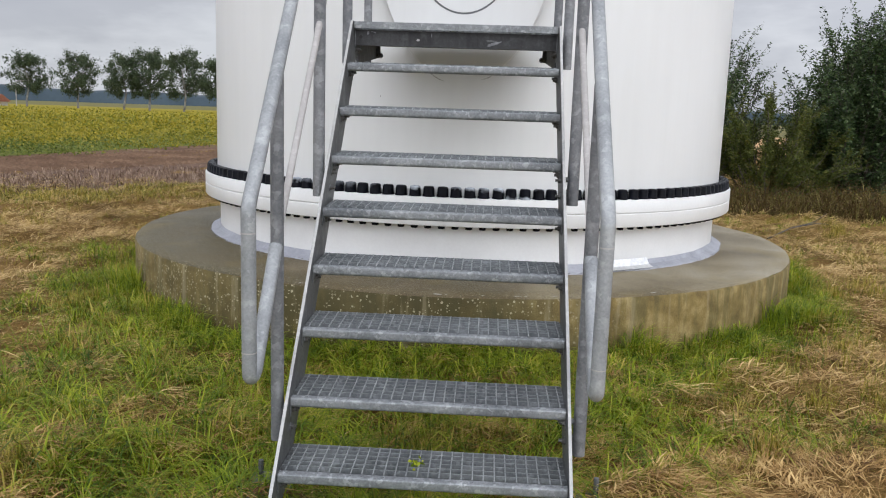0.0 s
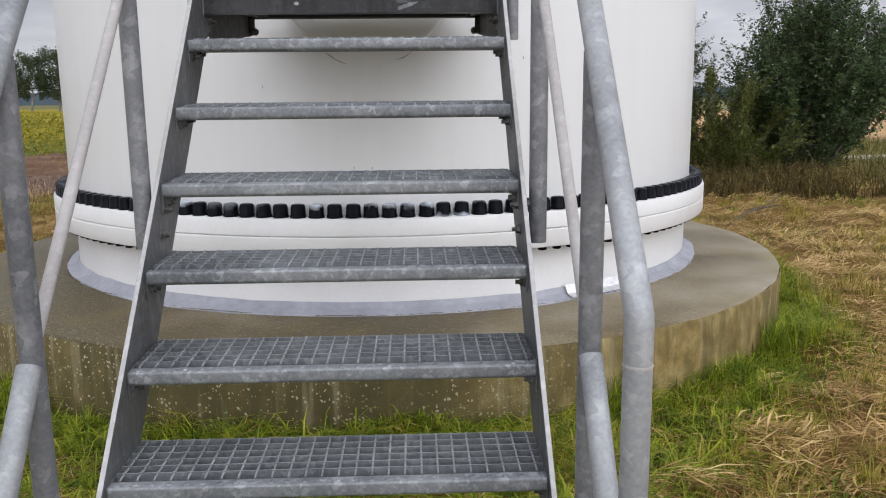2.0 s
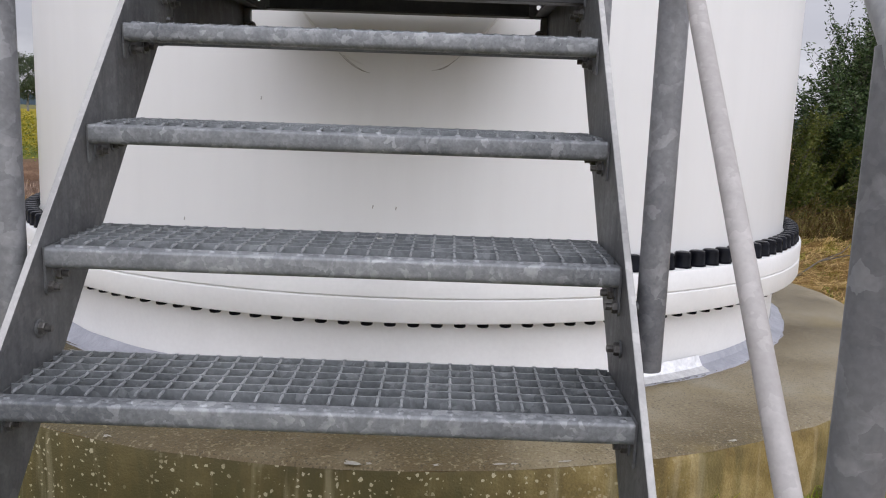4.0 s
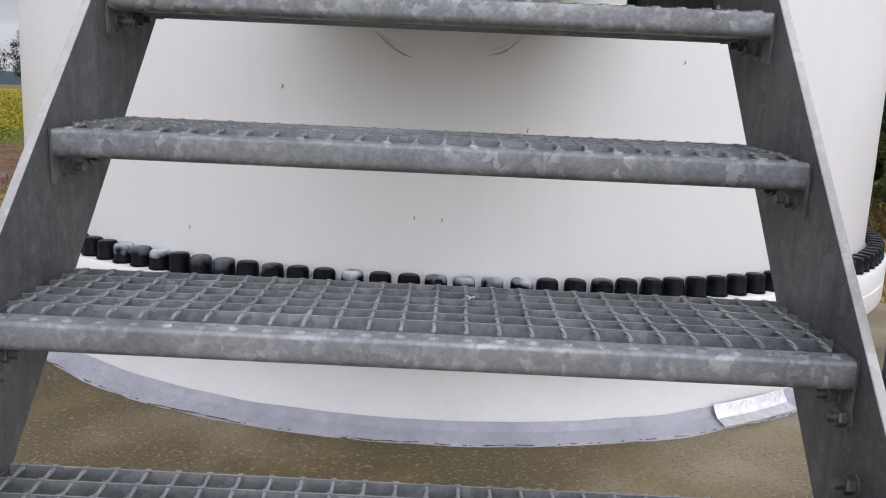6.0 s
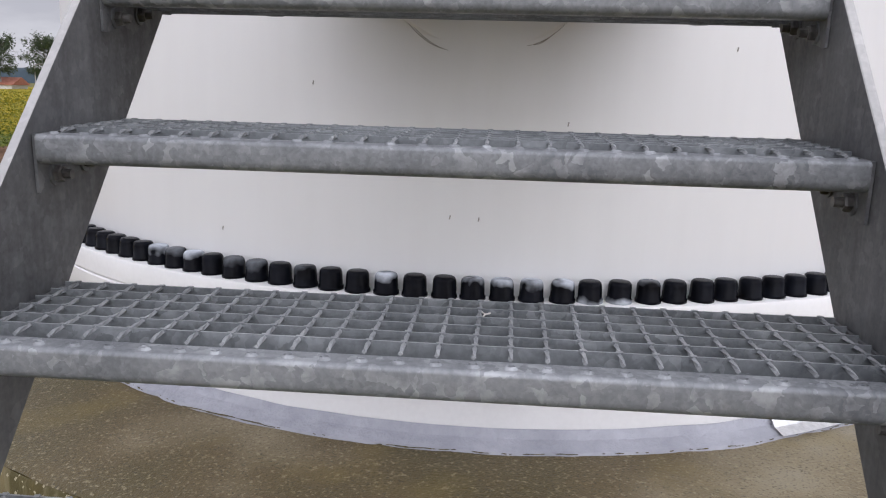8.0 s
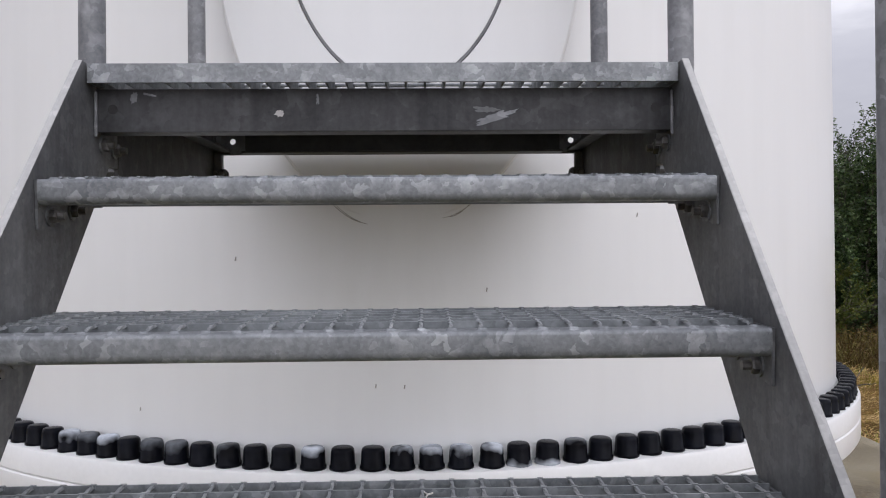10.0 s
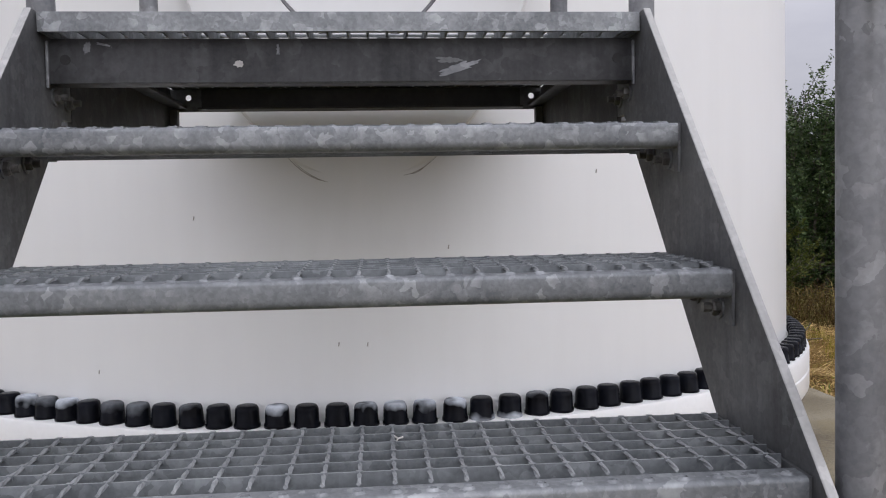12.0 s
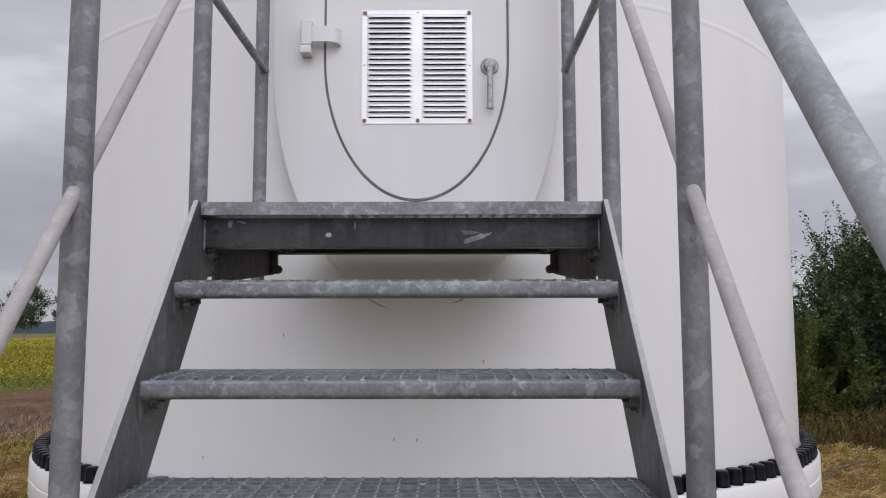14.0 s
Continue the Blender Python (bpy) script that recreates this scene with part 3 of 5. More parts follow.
part("lower_flange", bm, FLANGE, tower, "", True)
bm = bmesh.new()
lathe(bm, [(2.11, 0.738), (2.11, 0.43)], 180)
part("pedestal", bm, FLANGE, tower, "", True)
bm = bmesh.new()
rings = lathe(bm, [(2.112, 0.490), (2.120, 0.484), (2.132, 0.464), (2.165, 0.452), (2.185, 0.446), (2.19, 0.43)], 260)
for k, ring in enumerate(rings):
    for v in ring:
        a = math.atan2(v.co.x, -v.co.y)
        j = 0.012 * noise.noise(Vector((a * 9, 0, 3))) + 0.007 * noise.noise(Vector((a * 31, 5, 3)))
        if k >= 3:
            f = 1 + j / 2.2 * (k - 2) / 2
            v.co.x, v.co.y = v.co.x * f, v.co.y * f
        if k < 2:
            v.co.z += 0.006 * noise.noise(Vector((a * 12, 8, 1)))
part("sealant_skirt", bm, SEALANT, tower, "uneven grey-white sealant", True)
bm = bmesh.new()
for (r0, z0), (r1, z1) in (((2.19, 0.448), (2.15, 0.462)), ((2.15, 0.462), (2.136, 0.482)), ((2.136, 0.482), (2.126, 0.505))):
    n = 8
    for i in range(n):
        q = [27.3 + 10.3 * i / n, 27.3 + 10.3 * (i + 1) / n]
        ring = []
        for aa, rr, zz in ((q[0], r0, z0), (q[1], r0, z0), (q[1], r1, z1), (q[0], r1, z1)):
            c = radians(aa)
            rr += 0.004
            ring.append(bm.verts.new((rr * math.sin(c), -rr * math.cos(c), zz + 0.003)))
        bm.faces.new(ring)
bmesh.ops.remove_doubles(bm, verts=bm.verts, dist=0.0005)
part("foil_patch", bm, FOIL, tower, "shiny aluminium foil tape patch")


def on_tower(angle, r, z):
    c = radians(angle)
    return pose(r * math.sin(c), -r * math.cos(c), z, 0, 0, angle)


# bolt caps on the flange and nuts below it
def cap_mesh(mat):
    bm = bmesh.new()
    lathe(bm, [(0.0, 0.064), (0.022, 0.064), (0.0285, 0.0625), (0.0325, 0.058), (0.0345, 0.050), (0.0358, 0.012), (0.0388, 0.010), (0.0392, 0.0), (0.0, 0.0)], 18)
    bmesh.ops.remove_doubles(bm, verts=bm.verts, dist=0.0002)
    me = bpy.data.meshes.new("bolt_cap")
    bmesh.ops.recalc_face_normals(bm, faces=bm.faces)
    bm.to_mesh(me)
    bm.free()
    me.materials.append(mat)
    for p in me.polygons:
        p.use_smooth = True
    return me


CAPS = {"d": cap_mesh(CAP), "g": cap_mesh(CAP_GREY), "w": cap_mesh(CAP_WHITE), "l": cap_mesh(CAP_LOW)}
SPRAYED = {-12: "w", -11: "g", -10: "w", -8: "g", -7: "g", -5: "g", -2: "w", 1: "w", 2: "w", 3: "w", 4: "w", 5: "l", 6: "l", 7: "g"}
nut = bmesh.new()
lathe(nut, [(0.0, -0.021), (0.020, -0.021), (0.0225, -0.018), (0.0225, -0.006), (0.030, -0.005), (0.030, 0.0)], 12)
nut_me = bpy.data.meshes.new("flange_nut")
nut.to_mesh(nut_me)
nut.free()
nut_me.materials.append(CAP)
for k in range(158):
    i = k if k < 79 else k - 158
    a = -2.40 + i * 360 / 158
    part("bolt_cap", CAPS[SPRAYED.get(i, "d")], None, tower, at=on_tower(a + random.uniform(-0.1, 0.1), 2.176, 0.918) @ pose(0, 0, 0, random.uniform(-2, 2), random.uniform(-2, 2), random.uniform(0, 360)))
    part("flange_nut", nut_me, None, tower, at=on_tower(a, 2.172, 0.737))


# door: oval raised frame, leaf, seal, vent, lever, hinge
def oval(cx, half, zc, low, top, n=28):
    """Outline of a tall oval, anticlockwise from its lower middle."""
    pts = [(cx + half * math.sin(a), zc - low * math.cos(a)) for a in (math.pi / 2 * i / n for i in range(n + 1))]
    pts += [(cx + half * math.cos(a), top + low * math.sin(a)) for a in (math.pi / 2 * i / n for i in range(n + 1))]
    return pts + [(2 * cx - x, z) for x, z in pts[-2:0:-1]]


def plate(bm, outer, y0, y1, round_by=0.0):
    """An oval plate; front at y0, back at y1 (a function of x)."""
    cx = sum(p[0] for p in outer) / len(outer)
    zc = sum(p[1] for p in outer) / len(outer)
    rows = []
    for inset, y in ((0.0, None), (0.0, y0 + round_by), (round_by * 0.3, y0 + round_by * 0.3), (round_by, y0)):
        row = []
        for x, z in outer:
            d = Vector((cx - x, zc - z)).normalized() * inset
            row.append(bm.verts.new((x + d.x, y1(x) if y is None else y, z + d.y)))
        rows.append(row)
    n = len(outer)
    for a, b in zip(rows, rows[1:]):
        for i in range(n):
            bm.faces.new((a[i], a[(i + 1) % n], b[(i + 1) % n], b[i]))
    return rows[-1]


DY = 1.9499 - 4.08
shell_y = lambda x: -math.sqrt((RT - 0.03) ** 2 - x * x)
bm = bmesh.new()
o1, o2 = oval(0, 0.556, 2.59, 0.968, 3.35), oval(0, 0.356, 2.59, 0.562, 3.3)
edge = plate(bm, o1, DY, shell_y, 0.012)
inner = [bm.verts.new((x, DY, z)) for x, z in o2]
deep = [bm.verts.new((x, DY + 0.05, z)) for x, z in o2]
n = len(o1)
for i in range(n):
    bm.faces.new((edge[i], edge[(i + 1) % n], inner[(i + 1) % n], inner[i]))
    bm.faces.new((inner[i], inner[(i + 1) % n], deep[(i + 1) % n], deep[i]))
for v in bm.verts:
    if v.co.z < 1.8:
        v.co.y += 0.0045 * (1.8 - v.co.z) / 0.18
part("door_frame", bm, TOWER, tower, "raised oval door frame, white paint")
bm = bmesh.new()
rim = plate(bm, oval(0, 0.3545, 2.59, 0.5605, 3.3), DY - 0.0015, lambda x: DY + 0.05, 0.002)
bm.faces.new(rim)
part("door_seal", bm, RUBBER, tower, "grey rubber door seal")
bm = bmesh.new()
rim = plate(bm, oval(0, 0.3465, 2.59, 0.5505, 3.3), DY - 0.003, lambda x: DY + 0.03, 0.0015)
bm.faces.new(rim)
leaf = part("door_leaf", bm, TOWER, tower, "closed oval door leaf, white paint")
bm = bmesh.new()
V0, V1, W0, W1 = 2.328, 2.776, -0.210, 0.215
box(bm, (W0, DY - 0.006, V0), (W1, DY - 0.001, V1), 0.001)
vent = part("vent_panel", bm, ALU, leaf, "bright aluminium louvre panel with rusty corner screws")
slat = bmesh.new()
cols = []
for i in range(15):
    x = -0.087 + 0.174 * i / 14
    out = 0.0105 * min(1.0, (0.087 - abs(x)) / 0.016) ** 0.6
    cols.append([slat.verts.new((x, -out * a, b)) for a, b in ((0.0, 0.0150), (0.30, 0.0140), (0.66, 0.0100), (0.92, 0.0045), (1.0, 0.0), (0.90, 0.0002), (0.58, 0.0085), (0.22, 0.0125))])
for a, b in zip(cols, cols[1:]):
    for k in range(7):
        slat.faces.new((a[k], a[k + 1], b[k + 1], b[k]))
bmesh.ops.remove_doubles(slat, verts=slat.verts, dist=0.00005)
slat_me = bpy.data.meshes.new("louvre_slat")
bmesh.ops.recalc_face_normals(slat, faces=slat.faces)
slat.to_mesh(slat_me)
slat.free()
slat_me.materials.append(ALU)
for q in slat_me.polygons:
    q.use_smooth = True
slat_me.set_sharp_from_angle(angle=radians(50))
gap = bmesh.new()
prism(gap, [(0.0, -0.0035), (-0.0012, -0.0035), (-0.0012, 0.0105), (0.0, 0.0105)], -0.079, 0.079)
gap_me = bpy.data.meshes.new("louvre_gap")
gap.to_mesh(gap_me)
gap.free()
gap_me.materials.append(DARK)
for cx in (-0.103, 0.108):
    for i in range(20):
        z = V0 + 0.026 + i * 0.0206
        part("louvre_slat", slat_me, None, vent, at=pose(cx, DY - 0.006, z))
        part("louvre_gap", gap_me, None, vent, at=pose(cx, DY - 0.0058, z))
screw = bmesh.new()
tube(screw, [(0, 0, 0), (0, -0.004, 0)], 0.008, 10)
screw_me = bpy.data.meshes.new("screw")
screw.to_mesh(screw_me)
screw.free()
screw_me.materials.append(RUST)
for x in (W0 + 0.012, W1 - 0.012):
    for z in (V0 + 0.012, V1 - 0.012):
        part("screw", screw_me, None, vent, at=pose(x, DY - 0.006, z))
part("screw", screw_me, None, vent, at=pose(0.005, DY - 0.006, V0 + 0.012))
for x, z in ((0.005, V1 - 0.01), (W0 + 0.010, 2.558), (W1 - 0.010, 2.556)):
    part("screw", screw_me, None, vent, at=pose(x, DY - 0.0045, z) @ Matrix.Scale(0.42, 4))
bm = bmesh.new()
tube(bm, [(0.280, DY + 0.002, 2.552), (0.280, DY - 0.006, 2.552), (0.280, DY - 0.010, 2.552)], [0.035, 0.035, 0.031], 28)
part("lever_rose", bm, LEVER, leaf, "round beige-grey lever rose", True)
bm = bmesh.new()
tube(bm, [(0.280, DY - 0.010, 2.554), (0.280, DY - 0.026, 2.554), (0.280, DY - 0.034, 2.554), (0.280, DY - 0.036, 2.554)], [0.023, 0.022, 0.017, 0.008], 22)
tube(bm, bend([(0.280, DY - 0.026, 2.556), (0.280, DY - 0.040, 2.535), (0.280, DY - 0.038, 2.378)], 0.02), [0.011, 0.012, 0.012, 0.0115, 0.011, 0.0105, 0.010, 0.010, 0.0105, 0.0125], 14)
part("lever_handle", bm, LEVER, leaf, "worn grey lever handle pointing down", True)
bm = bmesh.new()
box(bm, (-0.436, DY - 0.060, 2.621), (-0.394, DY, 2.722), 0.005)
box(bm, (-0.440, DY - 0.062, 2.589), (-0.396, DY, 2.6205), 0.005)
part("hinge", bm, TOWER, tower, "white painted door hinge block")
# curved hinge arm reaching over the seal
bm = bmesh.new()
arc = [(-0.394, -0.058), (-0.372, -0.060), (-0.335, -0.060), (-0.312, -0.054), (-0.298, -0.040), (-0.292, -0.020), (-0.290, 0.0), (-0.300, 0.0), (-0.303, -0.020), (-0.309, -0.036), (-0.320, -0.046), (-0.340, -0.050), (-0.394, -0.048)]
lo = [bm.verts.new((x, DY + y, 2.634)) for x, y in arc]
hi = [bm.verts.new((x, DY + y, 2.694)) for x, y in arc]
for i in range(len(arc)):
    k = (i + 1) % len(arc)
    bm.faces.new((lo[i], lo[k], hi[k], hi[i]))
bm.faces.new(lo)
bm.faces.new(hi[::-1])
part("hinge_arm", bm, TOWER, tower, "white painted curved hinge arm", True)

# added grey lines that trace the shaded lower edge of the door frame
for x0, z0, x1, z1, bow in ((-0.225, 1.71, -0.11, 1.63, -0.014), (-0.20, 1.69, -0.10, 1.628, -0.01), (0.225, 1.705, 0.12, 1.645, -0.012), (0.20, 1.685, 0.14, 1.648, -0.008)):
    bm = bmesh.new()
    pts = []
    for i in range(9):
        s = i / 8
        x = x0 + (x1 - x0) * s
        z = z0 + (z1 - z0) * s + bow * 4 * s * (1 - s)
        pts.append((x, -math.sqrt((RT + 0.0005) ** 2 - x * x), z))
    tube(bm, pts, [0.0005 + 0.0008 * math.sin(math.pi * i / 8) for i in range(9)], 6)
    part("frame_edge_line", bm, EDGE_CHIP_GREY, tower, "curved grey line along the lower edge of the door frame")
for x, z in ((-0.082, 1.149), (0.003, 1.146), (0.735, 1.656), (-0.505, 1.529), (-0.83, 1.06), (0.25, 1.43)):
    bm = bmesh.new()
    y = -math.sqrt((RT + 0.001) ** 2 - x * x)
    tube(bm, [(x, y, z - 0.006), (x + 0.002, y, z + 0.006)], 0.002, 6)
    part("paint_chip", bm, EDGE_CHIP_GREY, tower)

# ---- staircase ----
G, R_, Y0, Z0 = 0.1835, 0.2083, -0.5505, 0.1951


def nose(n):
    return Y0 + G * n, Z0 + R_ * n


SLOPE = R_ / G
stair = thing("steel_staircase", "galvanised steel staircase with grating treads and tubular handrails", "staircase")
BOLT_ME = hexbolt(0.011, 0.0115, 0.0155)
DEPTH, PITCH_X, PITCH_Y = 0.24, 0.0381, 0.0343

rod = bmesh.new()
rings = []
steps = 22
for i in range(steps + 1):
    y = 0.031 + (DEPTH - 0.033) * i / steps
    a = i * math.pi / 2 * 7 / steps
    rings.append([rod.verts.new((0.0027 * math.cos(a + q), y, 0.0040 - (0.0012 if i == 0 else 0.0) + 0.0027 * math.sin(a + q))) for q in (0, math.pi / 2, math.pi, 1.5 * math.pi)])
for a, b in zip(rings, rings[1:]):
    for j in range(4):
        rod.faces.new((a[j], a[(j + 1) % 4], b[(j + 1) % 4], b[j]))
rod.faces.new(rings[0][::-1])
rod.faces.new(rings[-1])
rod_me = bpy.data.meshes.new("cross_rod")
rod.to_mesh(rod_me)
rod.free()
rod_me.materials.append(ZINC_RAIL)


def bar_mesh(half, mat, h=0.0335, t=0.0013):
    bm = bmesh.new()
    box(bm, (-half, -t, -h), (half, t, 0.006))
    # weld nubs where the rods cross
    k = int(half / PITCH_X)
    for i in range(-k - 1, k + 1):
        x = (i + 0.5) * PITCH_X
        box(bm, (x - 0.0036, -0.0026, 0.001), (x + 0.0036, 0.0026, 0.0070))
    me = bpy.data.meshes.new("bearing_bar")
    bm.to_mesh(me)
    bm.free()
    me.materials.append(mat)
    me.materials.append(ZINC_RAIL)
    # tops paler than sides: the shade between bars is put into the colour
    for q in me.polygons:
        if q.center.z > 0.0055:
            q.material_index = 1
    return me


BAR = bar_mesh(0.494, ZINC_BAR_SHADE)
nb = bmesh.new()
prof = [(0.031, 0.0), (0.006, 0.0), (0.0035, -0.0005), (0.0016, -0.0018), (0.0004, -0.0036), (0.0, -0.006), (0.0, -0.025), (0.0006, -0.0285), (0.0026, -0.0322), (0.006, -0.0352), (0.011, -0.037), (0.024, -0.0375), (0.024, -0.0345), (0.012, -0.0335), (0.0055, -0.027), (0.004, -0.012), (0.008, -0.005), (0.031, -0.004)]
prism(nb, prof, -0.494, 0.494)
for i in range(26):
    x = -0.476 + i * PITCH_X
    ring = [nb.verts.new((x + 0.0078 * math.cos(a), 0.013 + 0.0065 * math.sin(a), -0.0001)) for a in (2 * math.pi * j / 8 for j in range(8))]
    top = [nb.verts.new((x + 0.0050 * math.cos(a), 0.013 + 0.0040 * math.sin(a), 0.0030)) for a in (2 * math.pi * j / 8 for j in range(8))]
    low = [nb.verts.new((x + 0.0042 * math.cos(a), 0.013 + 0.0032 * math.sin(a), -0.0015)) for a in (2 * math.pi * j / 8 for j in range(8))]
    for j in range(8):
        nb.faces.new((ring[j], ring[(j + 1) % 8], top[(j + 1) % 8], top[j]))
        nb.faces.new((top[j], top[(j + 1) % 8], low[(j + 1) % 8], low[j]))
nose_me = bpy.data.meshes.new("nosing")
bmesh.ops.recalc_face_normals(nb, faces=nb.faces)
nb.to_mesh(nose_me)
nb.free()
nose_me.materials.append(ZINC)
for q in nose_me.polygons:
    q.use_smooth = True
nose_me.set_sharp_from_angle(angle=radians(40))
ep = bmesh.new()
prism(ep, [(0.002, 0.0), (DEPTH, 0.0), (DEPTH, -0.035), (0.19, -0.037), (0.014, -0.073), (0.003, -0.073)], -0.002, 0.002)
end_me = bpy.data.meshes.new("end_plate")
bmesh.ops.recalc_face_normals(ep, faces=ep.faces)
ep.to_mesh(end_me)
ep.free()
end_me.materials.append(ZINC_PLATE)
for n in range(8):
    y, z = nose(n)
    tread = part("tread", nose_me, None, stair, "galvanised grating tread" if n else "", at=pose(0, y, z, 1.6))
    for s in (-1, 1):
        part("end_plate", end_me, None, tread, at=pose(s * 0.4965, 0, 0))
        for by, bz in ((0.040, -0.053), (0.115, -0.043)):
            part("bolt", BOLT_ME, None, tread, at=pose(s * 0.4945, by, bz, 0, 0, 0 if s < 0 else 180) @ pose(0, 0, 0, 20 * n))
    for i in range(6):
        part("bearing_bar", BAR, None, tread, at=pose(0, 0.031 + (i + 1) * PITCH_Y - 0.004, 0))
    for i in range(26):
        part("cross_rod", rod_me, None, tread, at=pose((i - 12.5) * PITCH_X, 0, 0))

# side plates
for s in (-1, 1):
    bm = bmesh.new()
    f = 0.013
    zt = nose(8)[1]
    line = lambda z, off: Y0 + (z - Z0) / SLOPE + off
    poly = [(line(0.0, -f), 0.0), (line(zt, -f), zt + 0.004), (1.02, zt + 0.004), (1.06, zt - 0.05), (1.06, zt - 0.16), (line(zt - 0.16, 0.243), zt - 0.16), (line(0.0, 0.243), 0.0)]
    prism(bm, poly, s * 0.4995, s * 0.5115)
    bmesh.ops.recalc_face_normals(bm, faces=bm.faces)
    bmesh.ops.bevel(bm, geom=[e for e in bm.edges if e.calc_length() > 0.1], offset=0.0012, segments=1, affect="EDGES")
    string = part("stringer", bm, ZINC_DARK, stair, "dull galvanised side plate, front edge worn and coloured sky-bright")
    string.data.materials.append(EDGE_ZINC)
    # front faces get pale zinc: wear, plus sky sheen put into the colour
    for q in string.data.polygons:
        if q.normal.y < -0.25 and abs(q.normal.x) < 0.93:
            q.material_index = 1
    for yy, zz in ((-0.353, 0.29), (-0.337, 0.35), (0.348, 1.10), (0.385, 1.165), (0.985, 1.735), (1.04, 1.732)):
        part("bolt", BOLT_ME, None, string, at=pose(s * 0.499, yy, zz, 0, 0, 0 if s < 0 else 180))
    for yy, zz in ((-0.345, 0.30), (-0.345, 0.36), (0.367, 1.11), (0.367, 1.17), (1.10, 1.70), (1.10, 1.76)):
        bm = bmesh.new()
        tube(bm, [(s * 0.511, yy, zz), (s * 0.545, yy, zz)], 0.011, 10)
        part("spacer", bm, ZINC_DARK, string)
    bm = bmesh.new()
    box(bm, (s * 0.509, -0.42, 0.03), (s * 0.66, -0.20, 0.036), 0.001)
    tube(bm, [(s * 0.635, -0.26, -0.05), (s * 0.635, -0.26, 0.11)], 0.010, 8)
    part("anchor_stake", bm, ZINC_DARK, stair, "short weathered ground anchor rod")

# handrails, knee rails and posts
XP = 0.549
hr = lambda y: 1.985 + 1.24 * y
kr = lambda y: 1.38 + 1.165 * y
ZP = nose(8)[1]
for s in (-1, 1):
    x = s * XP
    top_y = (ZP + 1.10 - 1.985) / 1.24
    bm = bmesh.new()
    tube(bm, bend([(x, -0.36, 0.958), (x, -0.63, 0.578), (x, -0.69, 0.578), (x, -0.69, hr(-0.69)), (x, top_y, ZP + 1.10), (x, 1.82, ZP + 1.10)], 0.06), 0.0235, 18)
    rail = part("handrail", bm, ZINC_RAIL, stair, "smooth grey galvanised handrail", True)
    for yy, zz in ((-0.69, 1.05), (-0.69, 0.668)):
        bm = bmesh.new()
        tube(bm, [(x, yy, zz - 0.002), (x, yy, zz + 0.002)], 0.0242, 18)
        part("weld_seam", bm, ZINC_PALE, rail, smooth=True)
    bm = bmesh.new()
    tube(bm, [(x, -0.345, kr(-0.345)), (x, 1.10, kr(1.10))], 0.0137, 14)
    part("knee_rail", bm, ZINC_PALE, stair, "thin pale knee rail", True)
    bm = bmesh.new()
    tube(bm, [(x, 1.10, 2.495), (x, 1.82, 2.495)], 0.0137, 14)
    part("knee_rail", bm, ZINC, stair, "", True)
    for yy, z0, z1, r, out in ((-0.345, 0.235, hr(-0.345), 0.0235, 0.0), (0.367, 1.06, hr(0.367), 0.025, 0.002), (1.10, 1.672, ZP + 1.10, 0.0245, 0.012), (1.82, 1.70, ZP + 1.10, 0.024, 0.014)):
        bm = bmesh.new()
        tube(bm, [(x + s * out, yy, z0), (x + s * out, yy, z1 - 0.01)], r, 20)
        post = part("post", bm, ZINC_POST, stair, "", True)

# platform
bm = bmesh.new()
y8, z8 = nose(8)
prism(bm, [(y8, z8 + 0.001), (y8 + 0.006, z8 + 0.001), (y8 + 0.006, z8 - 0.031), (y8, z8 - 0.031)], -0.497, 0.497)
plat = part("platform", bm, ZINC, stair, "galvanised grating landing in front of the door")
long_bar = bmesh.new()
box(long_bar, (-0.0016, 0.006, -0.0285), (0.0016, 0.58, 0.0))
lb_me = bpy.data.meshes.new("bearing_bar")
long_bar.to_mesh(lb_me)
long_bar.free()
lb_me.materials.append(ZINC_BAR_SHADE)
wide_rod = bmesh.new()
tube(wide_rod, [(-0.494, 0, 0), (0.494, 0, 0)], 0.0032, 6)
wr_me = bpy.data.meshes.new("cross_rod")
wide_rod.to_mesh(wr_me)
wide_rod.free()
wr_me.materials.append(ZINC_RAIL)
for i in range(29):
    part("bearing_bar", lb_me, None, plat, at=pose((i - 14) * 0.0335, y8, z8 - 0.0025))
for s in (-1, 1):
    part("bearing_bar", lb_me, None, plat, at=pose(s * 0.4835, y8, z8 - 0.0025))
    part("bearing_bar", lb_me, None, plat, at=pose(s * 0.4945, y8, z8 - 0.0025))
for i in range(14):
    part("cross_rod", wr_me, None, plat, at=pose(0, y8 + 0.024 + i * 0.0381, z8 - 0.008))
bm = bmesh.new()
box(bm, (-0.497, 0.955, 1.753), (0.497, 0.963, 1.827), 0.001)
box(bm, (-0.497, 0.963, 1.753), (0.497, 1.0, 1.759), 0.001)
part("cross_beam", bm, ZINC_BLACK, stair, "dark cross beam with a bare scraped patch")
